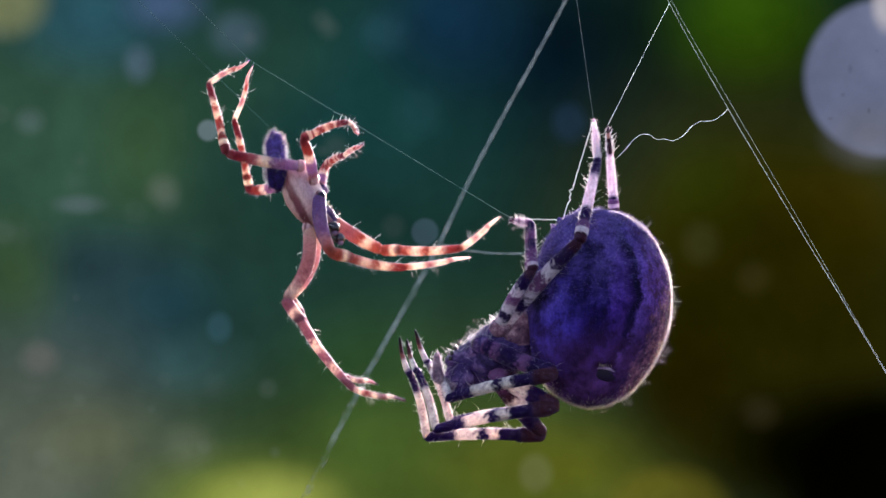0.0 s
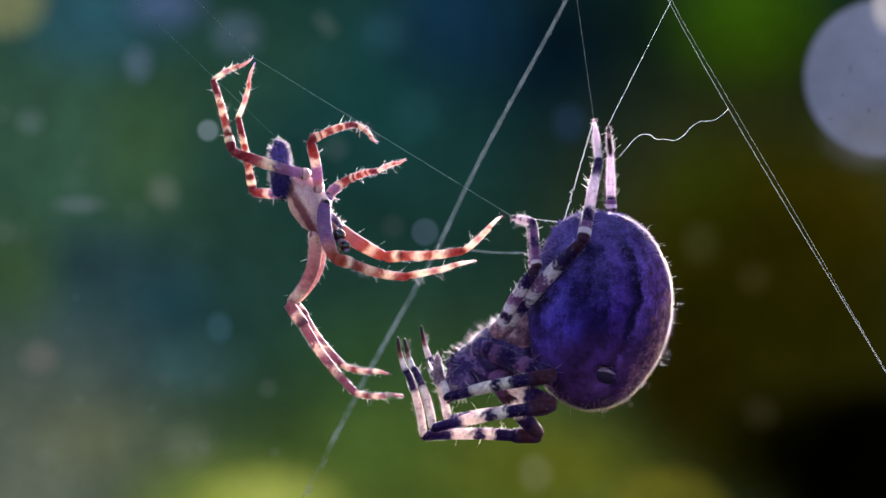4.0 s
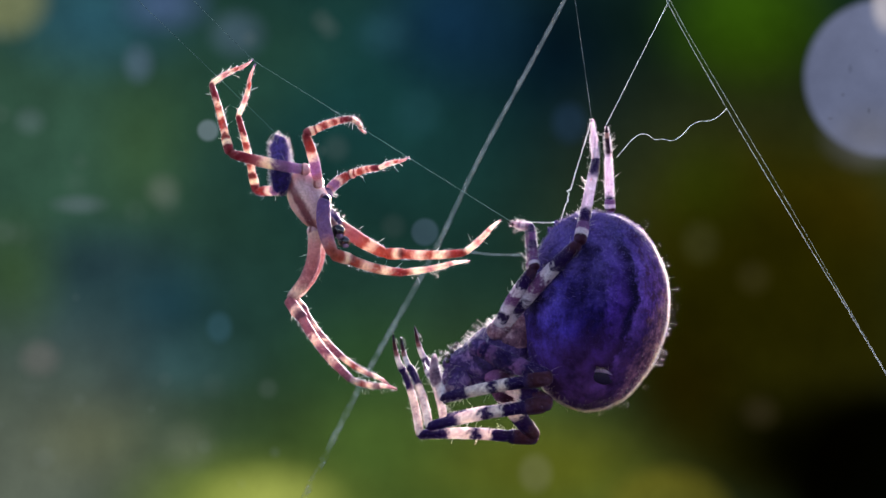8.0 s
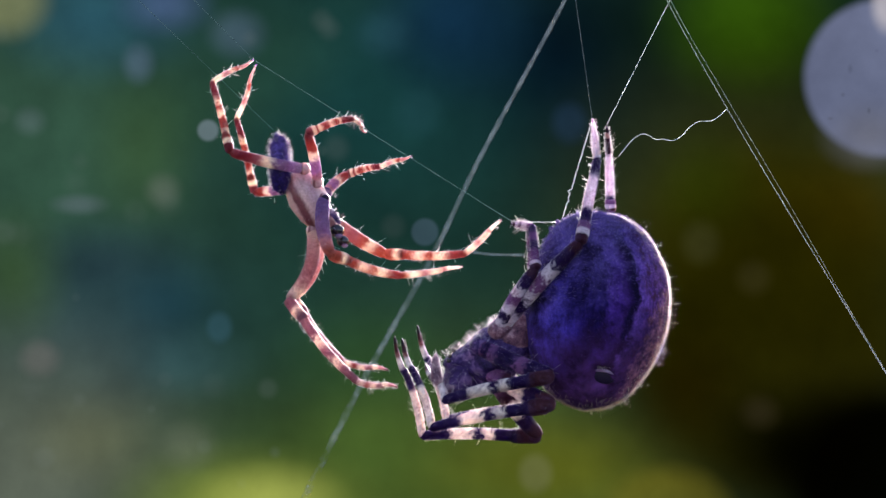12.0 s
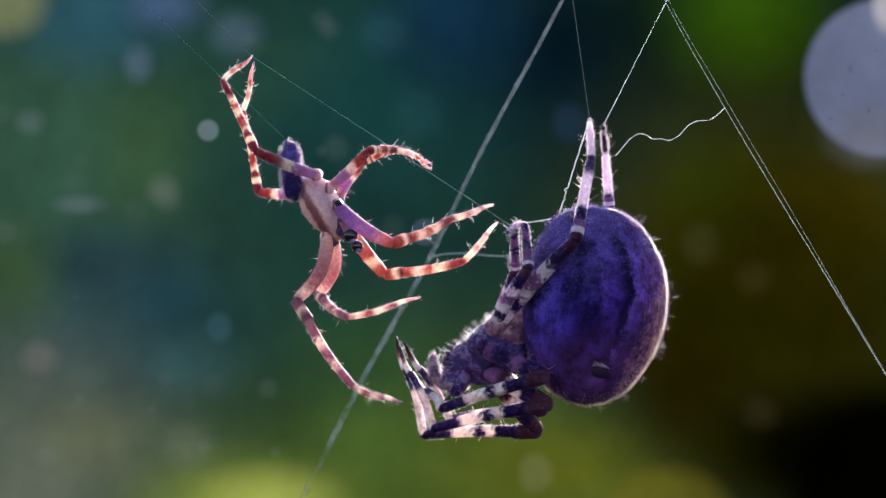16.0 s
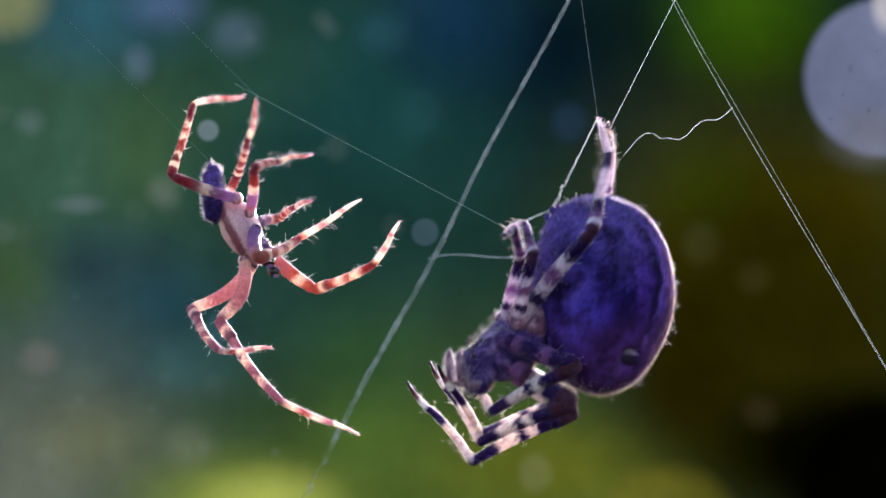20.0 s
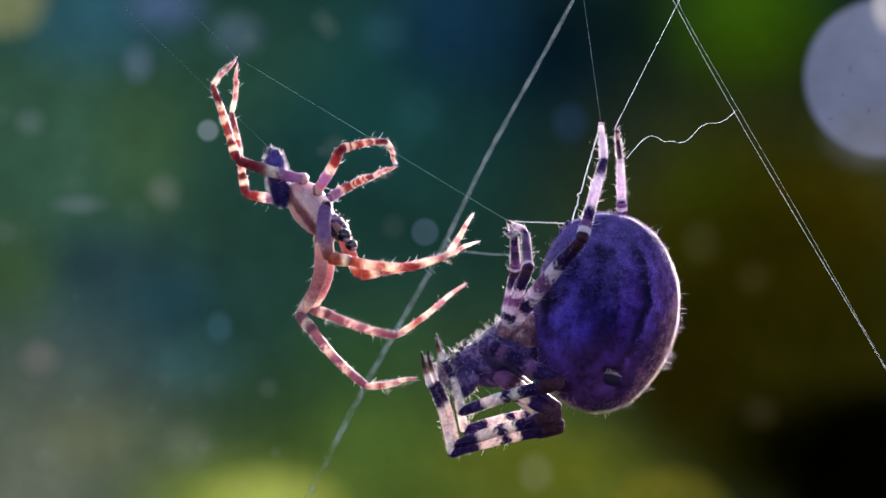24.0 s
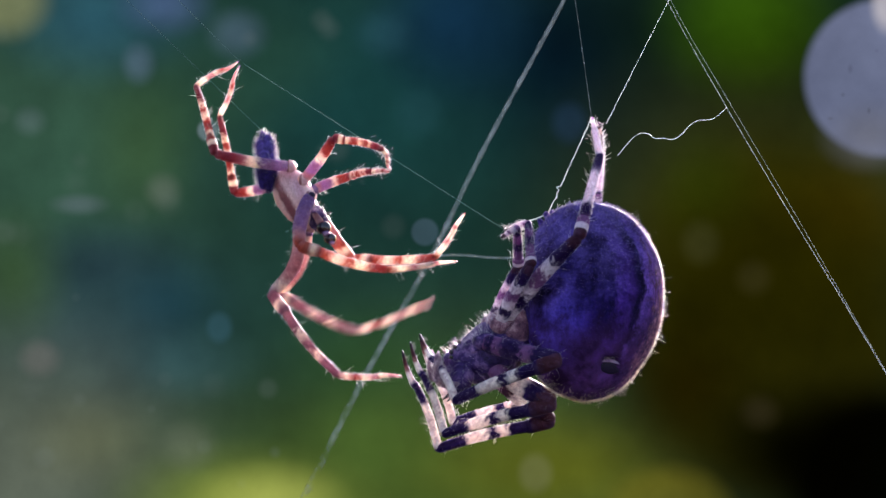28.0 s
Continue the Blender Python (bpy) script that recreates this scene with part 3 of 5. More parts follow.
    for k, h in hips.items():
        joint = part("coxa", egg("coxa", (12, 12, 12) if k in "EFG" else (18, 17, 17), CARAPACE if k in "DEFG" else BELLY, None, 0.10, 14, 18, h.x), root, Matrix.Translation(h))
        part("fur", hairs("fur", [r for r in fur(joint.data, 260, 4, 13, RNG, 0.4, Vector((-0.6, 0, 0.6))) if r[1].z > 0.5 and abs(r[1].y) < 0.55], LAVENDER_HAIR, 0.2), joint, kind="stuff")
    return Spider(root, hips, depths)


def build_male():
    root = tagged(new("male_spider"), "slender reddish male spider with cream banded legs reaching along a thread", "spider")
    abdomen = part("abdomen", egg("abdomen", (19, 22, 50), MALE_ABDOMEN, lambda p: Vector((p.x * (1 - 0.12 * math.cos(3.6 * p.z)), p.y, p.z)), 0.17, 32, 40, 9.0),
                   root, Matrix.Translation(local(499, 293, -8, M0)) @ tilt(-5), "small furry blue violet abdomen")
    part("fur", hairs("fur", fur(abdomen.data, 2200, 3, 8, RNG, 0.25, Vector((-0.2, 0, 1))), VIOLET_FUR, 0.22), abdomen, kind="stuff")
    part("down", hairs("down", [r for r in fur(abdomen.data, 2600, 4, 11, RNG, 0.25, Vector((-0.2, 0, 1))) if abs(r[1].y) < 0.38 or r[1].z > 0.9], LAVENDER_HAIR, 0.13), abdomen, kind="stuff")
    shield = part("carapace", egg("carapace", (35, 32, 62), MALE_CARAPACE, lambda p: Vector((p.x * (1 + 0.18 * p.z - 0.05), p.y, p.z)), 0.07, 34, 40, 11.0),
                  root, Matrix.Translation(local(554, 358, 4, M0)) @ tilt(-30), "pale pinkish head shield with a brown side stripe")
    part("fur", hairs("fur", fur(shield.data, 110, 3, 8, RNG, 0.4, Vector((0, 0, -1))), PALE_HAIR, 0.25), shield, kind="stuff")
    brow = part("head", egg("head", (20, 23, 27), MALE_FACE, None, 0.09, 22, 26, 13.0), root, Matrix.Translation(local(588, 388, 0, M0)) @ tilt(-35))
    part("fur", hairs("fur", fur(brow.data, 70, 5, 11, RNG, 0.3, Vector((0.8, 0, 0.4))), PALE_HAIR, 0.28), brow, kind="stuff")
    for u, v, w in ((601, 372, -24), (610, 382, -22), (594, 364, -24), (612, 378, 10)):
        part("eye", egg("eye", (2.6, 2.6, 2.6), BLACK, None, 0, 10, 12), brow, brow.matrix_basis.inverted() @ Matrix.Translation(local(u, v, w, M0)))
    for u, v, w, r in ((605, 406, -34, 13), (616, 424, -28, 11)):
        arm = part("pedipalp", tube("pedipalp", lambda s: Vector((-18 + 18 * s, 6 - 6 * s, 26 - 26 * s)) * U, lambda s: U * (5 + 3 * s), MALE_SKIN["tarsus"], 8, 10), root,
                   Matrix.Translation(local(u, v, w, M0)))
        part("bulb", egg("bulb", (r, r, r * 0.9), BLACK, None, 0.08, 16, 20, u), arm, None, "shiny black palp bulb")
        part("hook", egg("hook", (r * 0.5, r * 0.4, r * 0.35), MALE_FACE, None, 0.1, 10, 12, v), arm, Matrix.Translation(Vector((4, -8, -r * 0.7)) * U))
    spots = {"A": (543, 300, -26), "B": (512, 330, 24), "C": (566, 322, -18), "D": (580, 340, 16), "E": (580, 352, -34), "F": (602, 392, 4),
             "G": (560, 408, -6), "H": (572, 416, 16)}
    hips = {k: local(u, v, w, M0) for k, (u, v, w) in spots.items()}
    depths = {"body": 0, "A": (-56, -40, -10), "B": (50, 36, 4), "C": (-36, -24, -6), "D": (30, 20, 0), "E": (-66, -40, -14), "F": (18, 8, -4),
              "G": (-24, -50, -62), "H": (36, 20, 4)}
    for k, h in hips.items():
        joint = part("coxa", egg("coxa", (11, 10, 11), MALE_FACE if k in "BDH" else MALE_CARAPACE, None, 0.10, 14, 18, h.x), root, Matrix.Translation(h))
        if k == "E":
            part("socket", egg("socket", (7, 2.5, 6), DIMPLE, None, 0.1, 10, 14, h.z), joint, Matrix.Translation(Vector((3, -9, 2)) * U))
    return Spider(root, hips, depths)


BALANCE = (1.07, 1.0, 0.95)    # offsets the white balance in the backdrop's painted colours


# ---- backdrop: far foliage and bright gaps, out of focus, painted on a self-lit sheet
def build_backdrop():
    far = 0.50 / U
    k = 1 + far / DIST
    m = Mat("self_lit_foliage")
    c = m.add("ShaderNodeTexCoord").outputs["Object"]
    col = lin(20, 50, 40)

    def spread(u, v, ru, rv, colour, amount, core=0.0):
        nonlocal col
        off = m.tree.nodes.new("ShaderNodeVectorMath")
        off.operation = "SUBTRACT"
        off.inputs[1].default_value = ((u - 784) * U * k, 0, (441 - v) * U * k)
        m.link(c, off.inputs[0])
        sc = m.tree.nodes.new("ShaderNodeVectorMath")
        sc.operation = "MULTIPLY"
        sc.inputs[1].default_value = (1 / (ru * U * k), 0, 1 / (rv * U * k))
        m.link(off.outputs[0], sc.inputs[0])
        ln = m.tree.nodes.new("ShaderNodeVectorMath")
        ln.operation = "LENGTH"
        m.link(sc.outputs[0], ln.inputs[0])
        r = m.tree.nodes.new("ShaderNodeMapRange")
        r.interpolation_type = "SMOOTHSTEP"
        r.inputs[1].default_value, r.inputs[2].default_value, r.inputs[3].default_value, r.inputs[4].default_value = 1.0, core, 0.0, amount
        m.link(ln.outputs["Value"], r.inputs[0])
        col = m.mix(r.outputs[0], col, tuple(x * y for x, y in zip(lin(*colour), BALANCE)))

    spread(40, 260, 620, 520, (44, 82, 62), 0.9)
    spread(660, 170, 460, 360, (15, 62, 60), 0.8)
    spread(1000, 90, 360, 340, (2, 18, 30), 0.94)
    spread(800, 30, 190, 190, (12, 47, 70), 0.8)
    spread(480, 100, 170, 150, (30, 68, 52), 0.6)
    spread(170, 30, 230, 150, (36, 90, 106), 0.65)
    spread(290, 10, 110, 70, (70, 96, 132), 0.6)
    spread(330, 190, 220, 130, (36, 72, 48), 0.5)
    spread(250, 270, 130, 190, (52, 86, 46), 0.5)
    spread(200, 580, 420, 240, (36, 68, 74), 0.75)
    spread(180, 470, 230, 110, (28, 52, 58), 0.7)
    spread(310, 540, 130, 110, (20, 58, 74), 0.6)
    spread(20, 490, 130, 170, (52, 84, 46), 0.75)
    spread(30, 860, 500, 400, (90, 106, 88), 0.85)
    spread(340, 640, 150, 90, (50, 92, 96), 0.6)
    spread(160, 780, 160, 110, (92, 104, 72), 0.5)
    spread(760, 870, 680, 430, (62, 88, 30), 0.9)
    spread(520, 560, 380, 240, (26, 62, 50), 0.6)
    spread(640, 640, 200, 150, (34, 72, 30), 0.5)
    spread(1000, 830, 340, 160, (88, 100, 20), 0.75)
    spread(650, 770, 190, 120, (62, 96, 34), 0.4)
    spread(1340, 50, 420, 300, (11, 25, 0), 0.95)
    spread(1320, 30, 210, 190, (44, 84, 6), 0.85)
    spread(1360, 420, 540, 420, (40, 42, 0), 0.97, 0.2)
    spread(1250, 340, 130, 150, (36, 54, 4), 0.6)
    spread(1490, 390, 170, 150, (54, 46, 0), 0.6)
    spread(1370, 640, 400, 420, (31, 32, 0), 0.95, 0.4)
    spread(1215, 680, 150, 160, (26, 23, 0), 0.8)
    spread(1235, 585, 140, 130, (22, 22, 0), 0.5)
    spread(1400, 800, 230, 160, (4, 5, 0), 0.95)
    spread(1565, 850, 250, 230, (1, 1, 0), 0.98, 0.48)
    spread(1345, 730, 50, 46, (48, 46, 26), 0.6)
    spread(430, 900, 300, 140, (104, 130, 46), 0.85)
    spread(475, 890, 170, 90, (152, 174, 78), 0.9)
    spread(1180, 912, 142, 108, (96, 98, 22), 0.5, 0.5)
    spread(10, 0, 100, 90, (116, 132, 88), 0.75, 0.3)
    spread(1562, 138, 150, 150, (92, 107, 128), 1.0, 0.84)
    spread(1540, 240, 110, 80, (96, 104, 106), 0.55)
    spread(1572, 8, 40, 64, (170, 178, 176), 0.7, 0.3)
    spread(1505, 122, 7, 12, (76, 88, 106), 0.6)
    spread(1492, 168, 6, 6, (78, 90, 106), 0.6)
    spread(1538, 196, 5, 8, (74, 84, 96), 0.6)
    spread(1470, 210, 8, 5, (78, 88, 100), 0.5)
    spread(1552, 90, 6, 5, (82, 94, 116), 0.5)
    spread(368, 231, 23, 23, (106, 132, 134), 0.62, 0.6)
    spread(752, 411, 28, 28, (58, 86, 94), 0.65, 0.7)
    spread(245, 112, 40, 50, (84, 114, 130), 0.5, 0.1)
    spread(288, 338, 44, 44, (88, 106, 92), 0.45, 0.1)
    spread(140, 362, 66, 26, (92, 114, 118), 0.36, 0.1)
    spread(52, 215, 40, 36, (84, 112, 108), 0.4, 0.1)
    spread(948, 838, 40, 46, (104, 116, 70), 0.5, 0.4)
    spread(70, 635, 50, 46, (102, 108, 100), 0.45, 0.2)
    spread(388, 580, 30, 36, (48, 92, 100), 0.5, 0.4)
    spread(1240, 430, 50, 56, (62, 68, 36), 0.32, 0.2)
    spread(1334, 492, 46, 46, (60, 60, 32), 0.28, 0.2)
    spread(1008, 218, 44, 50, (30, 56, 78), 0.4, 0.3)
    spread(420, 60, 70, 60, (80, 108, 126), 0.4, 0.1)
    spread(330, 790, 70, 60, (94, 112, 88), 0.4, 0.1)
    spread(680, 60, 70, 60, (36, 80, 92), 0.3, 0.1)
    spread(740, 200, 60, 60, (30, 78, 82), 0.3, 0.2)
    rng = random.Random(5)
    for _ in range(26):
        r = rng.uniform(10, 34)
        spread(rng.uniform(0, 1) ** 1.4 * 720, rng.uniform(20, 860), r, r, (118, 140, 134), rng.uniform(0.03, 0.09), rng.uniform(0.0, 0.35))
    mott = m.add("ShaderNodeTexNoise", Scale=24.0, Detail=3.0, Roughness=0.55)
    m.link(c, mott.inputs["Vector"])
    col = m.mix(0.55, col, m.ramp(mott.outputs[0], [(0.35, (0.72, 0.74, 0.74)), (0.65, (1.22, 1.22, 1.2))]), "MULTIPLY")
    small = m.add("ShaderNodeTexNoise", Scale=62.0, Detail=4.0, Roughness=0.6)
    m.link(c, small.inputs["Vector"])
    col = m.mix(0.35, col, m.ramp(small.outputs[0], [(0.35, (0.80, 0.80, 0.82)), (0.65, (1.18, 1.18, 1.18))]), "MULTIPLY")
    # the sheet gives off its own light; blur and discs are in its colour
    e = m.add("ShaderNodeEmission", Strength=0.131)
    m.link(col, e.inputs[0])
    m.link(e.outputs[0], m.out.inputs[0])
    hu, hv = 1000 * k * U, 450 * k * U
    verts, faces, n = [], [], 24
    for j in range(n + 1):
        for i in range(n + 1):
            x, z = (2 * i / n - 1), (2 * j / n - 1)
            verts.append((x * hu, 0.0, z * hv))
    for j in range(n):
        for i in range(n):
            a = j * (n + 1) + i
            faces.append((a, a + 1, a + n + 2, a + n + 1))
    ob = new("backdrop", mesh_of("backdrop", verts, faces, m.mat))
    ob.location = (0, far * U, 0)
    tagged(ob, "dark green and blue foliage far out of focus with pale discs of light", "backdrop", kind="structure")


build_backdrop()
female, male = build_female(), build_male()


# ---- silk
def rod_pose(a, b):
    d = (b - a).normalized()
    x = Vector((0, -1, 0))
    x = (x - d * x.dot(d)).normalized()
    return Matrix.Translation(a) @ Matrix((x, d.cross(x), d)).transposed().to_4x4()


def thread(name, pts, radius, material, label, rings=40, swell=0.0):
    """A thread through points of the plane in focus, (u, v, w); its place is that of its first point."""
    world_pts = [at(u - 784, 441 - v, w) for u, v, w in pts]
    base = world_pts[0].copy()
    seg = [(b - a).length for a, b in zip(world_pts, world_pts[1:])]
    total = sum(seg)

    def centre(s):
        d = s * total
        for i, l in enumerate(seg):
            if d <= l or i == len(seg) - 1:
                f = min(1.0, d / l)
                a, b = world_pts[i], world_pts[i + 1]
                p, q = (a - world_pts[i - 1] if i else b - a) / (seg[i - 1] if i else l) * l, (world_pts[i + 2] - b if i + 2 < len(world_pts) else b - a) / (seg[i + 1] if i + 1 < len(seg) else l) * l
                p, q = (p + b - a) * 0.5, (q + b - a) * 0.5
                return a * (2 * f ** 3 - 3 * f * f + 1) + p * (f ** 3 - 2 * f * f + f) + b * (3 * f * f - 2 * f ** 3) + q * (f ** 3 - f * f) - base
            d -= l
    ob = new(name, tube(name, centre, lambda s: radius * U * (1 + swell * s + 0.35 * noise.noise(Vector((s * 60, radius, pts[0][0])))), material, rings, 6))
    ob.location = base
    return tagged(ob, label, "spider silk", "silk threads")


web = {
    "main": thread("silk_thread", [(1060, -120, 10), (1000, 2, 12), (845, 290, 40), (765, 455, 55), (640, 680, 80), (500, 960, 110)], 3.3, GAUZE, "thick pale silk thread running steeply down", 160, 1.3),
    "faint": thread("silk_thread", [(1008, -90, 20), (1021, 0, 18), (1050, 208, 10)], 0.55, GAUZE, "faint thin silk thread above the female spider"),
    "bridge": thread("silk_thread", [(1240, -100, 0), (1185, 5, 0), (1076, 220, 0)], 0.36, BRIGHT_SILK, "thin bright silk thread holding the female's hind feet", 80),
    "guy": thread("silk_thread", [(1120, -130, 0), (1185, 5, 0), (1288, 190, 0), (1398, 376, 0), (1507, 556, 0), (1640, 780, 0)], 0.40, SILK, "long taut silk thread slanting down", 260, 1.1),
    "guy_two": thread("silk_thread", [(1130, -130, 6), (1190, 2, 6), (1298, 190, 4), (1406, 374, 4), (1508, 552, 2), (1638, 776, 2)], 0.34, SILK, "fine silk thread beside the long taut one", 160),
    "curl": thread("silk_thread", [(1290, 190, 0), (1278, 202, 0), (1262, 212, 0), (1240, 214, 0), (1225, 222, 0), (1208, 240, 0), (1192, 248, 0), (1176, 245, 0), (1162, 246, 0), (1150, 238, 0),
                                   (1136, 237, 0), (1122, 246, 0), (1108, 262, 0), (1096, 276, 0)], 0.38, BRIGHT_SILK, "slack curling silk thread", 90),
}
tether = thread("silk_strand", [(764, 452, 40), (790, 446, 30), (830, 445, 10), (870, 449, 0), (932, 450, -20)], 2.8, GAUZE, "slack blurred silk strand from thread to female", 50)


def rod(length, radius, label, material=None, crinkle=None):
    def centre(s):
        k = crinkle(s) if crinkle else 0.0
        return (k * U * noise.noise(Vector((s * 19, 0, length))), k * U * noise.noise(Vector((s * 23, 5, length))), s * length * U)
    ob = new("silk_thread", tube("silk_thread", centre, lambda s: radius * U, material or FINE_SILK, 90, 6))
    return tagged(ob, label, "spider silk", "silk threads")


mating_thread = rod(545, 0.36, "fine taut thread between male and female feet")
upper_thread = rod(420, 0.45, "fine thread from the male's hind feet", FAINT_SILK)
drag_line = rod(420, 0.35, "very faint dragline behind the male's abdomen", FAINT_SILK)
hoist = rod(215, 0.48, "crinkled silk strand from hind foot to spinnerets", BRIGHT_SILK, lambda s: 1.5 + 60 * max(0.0, min(s - 0.52, 0.80 - s)))
lash = rod(150, 0.42, "short silk strand from spinnerets to a front foot", BRIGHT_SILK, lambda s: 3.0)


def move_silk():
    marks = female.strides["A"]
    t0, times = 1.0, sorted(marks)
    for key, share, foot, span in (("main", 0.9, 0.4, 1080), ("faint", 1.0, 1.0, 300), ("bridge", 1.0, 1.0, 320), ("guy", 0.95, 0.5, 900), ("guy_two", 0.95, 0.5, 900), ("curl", 1.0, 1.0, 100)):
        base, rows = web[key].location.copy(), []
        for t in times:
            du, dv = marks[t][2][0] - marks[t0][2][0], marks[t][2][1] - marks[t0][2][1]
            rows.append((t, Matrix.Translation(base + Vector((du * share, 0, dv * 0.6)) * U) @ Euler((0, du * (share - foot) / span, 0)).to_matrix().to_4x4()))
        walk(web[key], rows)
    for ob, share in ((tether, 0.55),):
        base = ob.location.copy()
        foot = female.strides["C"]
        rows = [(t, Matrix.Translation(base + Vector(((foot[t][2][0] - foot[t0][2][0]) * share, 0, (foot[t][2][1] - foot[t0][2][1]) * share * 0.7)) * U)) for t in times]
        walk(ob, rows)
    a3, c3 = male.strides["A"], female.strides["C"]
    nozzle = local(1001, 388, 60, F0)
    walk(hoist, [(t, rod_pose(at(*marks[t][2], -28), female.stands[t] @ nozzle)) for t in times])
    walk(lash, [(t, rod_pose(at(*c3[t][2], -38), female.stands[t] @ nozzle)) for t in times])
    walk(mating_thread, [(t, rod_pose(at(*c3[t][2], -40), at(*a3[t][2], -10))) for t in times])
    walk(upper_thread, [(t, rod_pose(at(*a3[t][2], -6), at(a3[t][2][0] - 112, a3[t][2][1] + 112, 60))) for t in times])
    walk(drag_line, [(t, rod_pose(male.stands[t] @ local(482, 232, 20, M0), male.stands[t] @ local(482, 232, 20, M0) + at(-200, 190, 120))) for t in times])


# ---- movement
def motions():
    stand(male, [
        (0, -255, 111, 2.5, 0), (0.5, -251, 134, 3.7, 0), (1, -244, 107, 0.2, 0), (1.5, -248, 103, 0.8, 0),
        (2, -242, 100, 0.4, 0), (2.5, -242, 101, 1.2, 0), (3, -242, 101, 0.4, 0), (3.5, -245, 99, 1.5, 0),
        (5.5, -248, 94, 1.2, 0), (6, -249, 96, 1.1, 0), (6.5, -243, 106, 2.1, 0), (7, -244, 125, 3.3, 0),
        (7.5, -253, 108, 1.5, 0), (8, -247, 105, 2.0, 0), (8.5, -251, 105, 1.6, 0), (9, -249, 104, 1.9, 0)])
    stand(male, [
        (9.5, -246, 105, 1.4, 0), (10, -250, 98, -0.1, 0), (10.5, -255, 92, 0.8, 0), (11, -242, 117, 3.7, 0),
        (11.5, -241, 121, 4.4, 0), (12, -248, 106, 2.4, 0), (12.5, -245, 106, 1.2, 0), (14.5, -249, 96, 0.6, 0),
        (15, -248, 99, 2.2, 0), (15.5, -251, 91, -0.7, 0), (16, -226, 95, 0.5, 0), (16.5, -241, 61, -5.4, 0),
        (17, -205, 59, -6.4, 0), (17.5, -202, 57, -5.9, 0), (18, -223, 62, -5.4, 0), (18.5, -178, 64, -6.0, 0)])
    stand(male, [
        (19, -183, 21, 1.8, 0), (19.2, -203, 24, 14.7, 0), (19.4, -133, 101, 12.4, 0), (19.5, -76, 96, 14.6, 0),
        (19.6, -71, 91, 19.0, 0), (19.8, -413, 20, 29.2, 0), (20, -367, 54, 3.3, 0), (20.2, -408, 73, 3.5, 0),
        (20.5, -316, 70, -8.1, 0), (20.8, -293, 97, -4.9, 0), (21, -235, 92, -7.8, 0), (21.2, -212, 49, 1.9, 0),
        (21.5, -178, 18, 2.4, 0), (23.5, -242, 89, -4.0, 0), (24, -246, 88, -5.9, 0), (25, -243, 99, -1.9, 0)])
    stand(male, [
        (26, -251, 103, -1.3, 0), (27, -257, 107, -2.0, 0), (28, -272, 110, 1.7, 0)])
    stand(female, [
        (0, 275, -105, 0.0, 0.0), (0.5, 281, -103, 0.0, 0.0), (1, 276, -104, 0.0, 0.0), (1.5, 274, -106, 0.0, 0.0),
        (2, 277, -107, 0.0, 0.0), (2.5, 278, -107, 0.0, 0.0), (3, 278, -109, 0.0, 0.0), (3.5, 277, -109, 0.0, 0.0),
        (5.5, 274, -109, 0.0, 0.0), (6, 276, -110, 0.0, 0.0), (6.5, 277, -110, 0.0, 0.0), (7, 278, -110, 0.0, 0.0),
        (7.5, 277, -109, 0.0, 0.0), (8, 270, -110, 0.0, 0.0), (8.5, 270, -110, 0.0, 0.0), (9, 269, -108, 0.0, 0.0)])
    stand(female, [
        (9.5, 269, -109, 0.0, 0.0), (10, 264, -109, 0.0, 0.0), (10.5, 265, -109, 0.0, 0.0), (11, 273, -110, 0.0, 0.0),
        (11.5, 274, -110, 0.0, 0.0), (12, 272, -109, 0.0, 0.0), (12.5, 271, -110, 0.0, 0.0), (14.5, 268, -108, 0.0, 0.0),
        (15, 271, -109, 0.0, 0.0), (15.5, 266, -107, 0.0, 0.0), (16, 267, -100, -1.2, -2.2), (16.5, 255, -94, -2.0, -2.2),
        (17, 267, -94, -0.7, 2.2), (17.5, 255, -101, 0.3, -1.3), (18, 259, -99, -0.0, -4.4), (18.5, 265, -99, 2.7, -7.0)])
    stand(female, [
        (19, 242, -99, 2.7, -4.4), (19.2, 227, -95, 3.6, 0.0), (19.4, 207, -74, 0.6, 8.7), (19.5, 200, -65, -0.0, 11.9),
        (19.6, 204, -62, -1.0, 21.6), (19.8, 239, -66, -1.8, 21.6), (20, 282, -81, -3.6, 20.1), (20.2, 237, -107, 1.0, -6.5),
        (20.5, 257, -114, 0.6, -2.2), (20.8, 255, -115, 3.6, 5.2), (21, 284, -114, 3.4, 7.9), (21.2, 277, -110, 3.6, 0.9),
        (21.5, 255, -99, 1.3, 3.0), (23.5, 294, -110, 2.9, 10.1), (24, 287, -113, 1.9, 2.2), (25, 252, -88, -1.5, 22.5)])
    stand(female, [
        (26, 270, -98, -0.2, 14.1), (27, 262, -98, -0.1, 11.0), (28, 262, -93, -1.5, 11.9)])
    stride(male, "A", [
        (0, -384, 170, -415, 292, -342, 334), (0.5, -383, 187, -410, 308, -331, 348), (1, -372, 173, -407, 294, -337, 337), (1.5, -375, 176, -407, 297, -337, 338),
        (2, -369, 175, -404, 296, -334, 340), (2.5, -369, 178, -403, 299, -332, 342), (3, -369, 178, -403, 299, -334, 342), (3.5, -372, 176, -406, 299, -335, 340),
        (5.5, -375, 176, -407, 299, -338, 340), (6, -372, 178, -403, 302, -338, 340), (6.5, -369, 181, -403, 302, -335, 340), (7, -374, 181, -407, 302, -335, 340)])
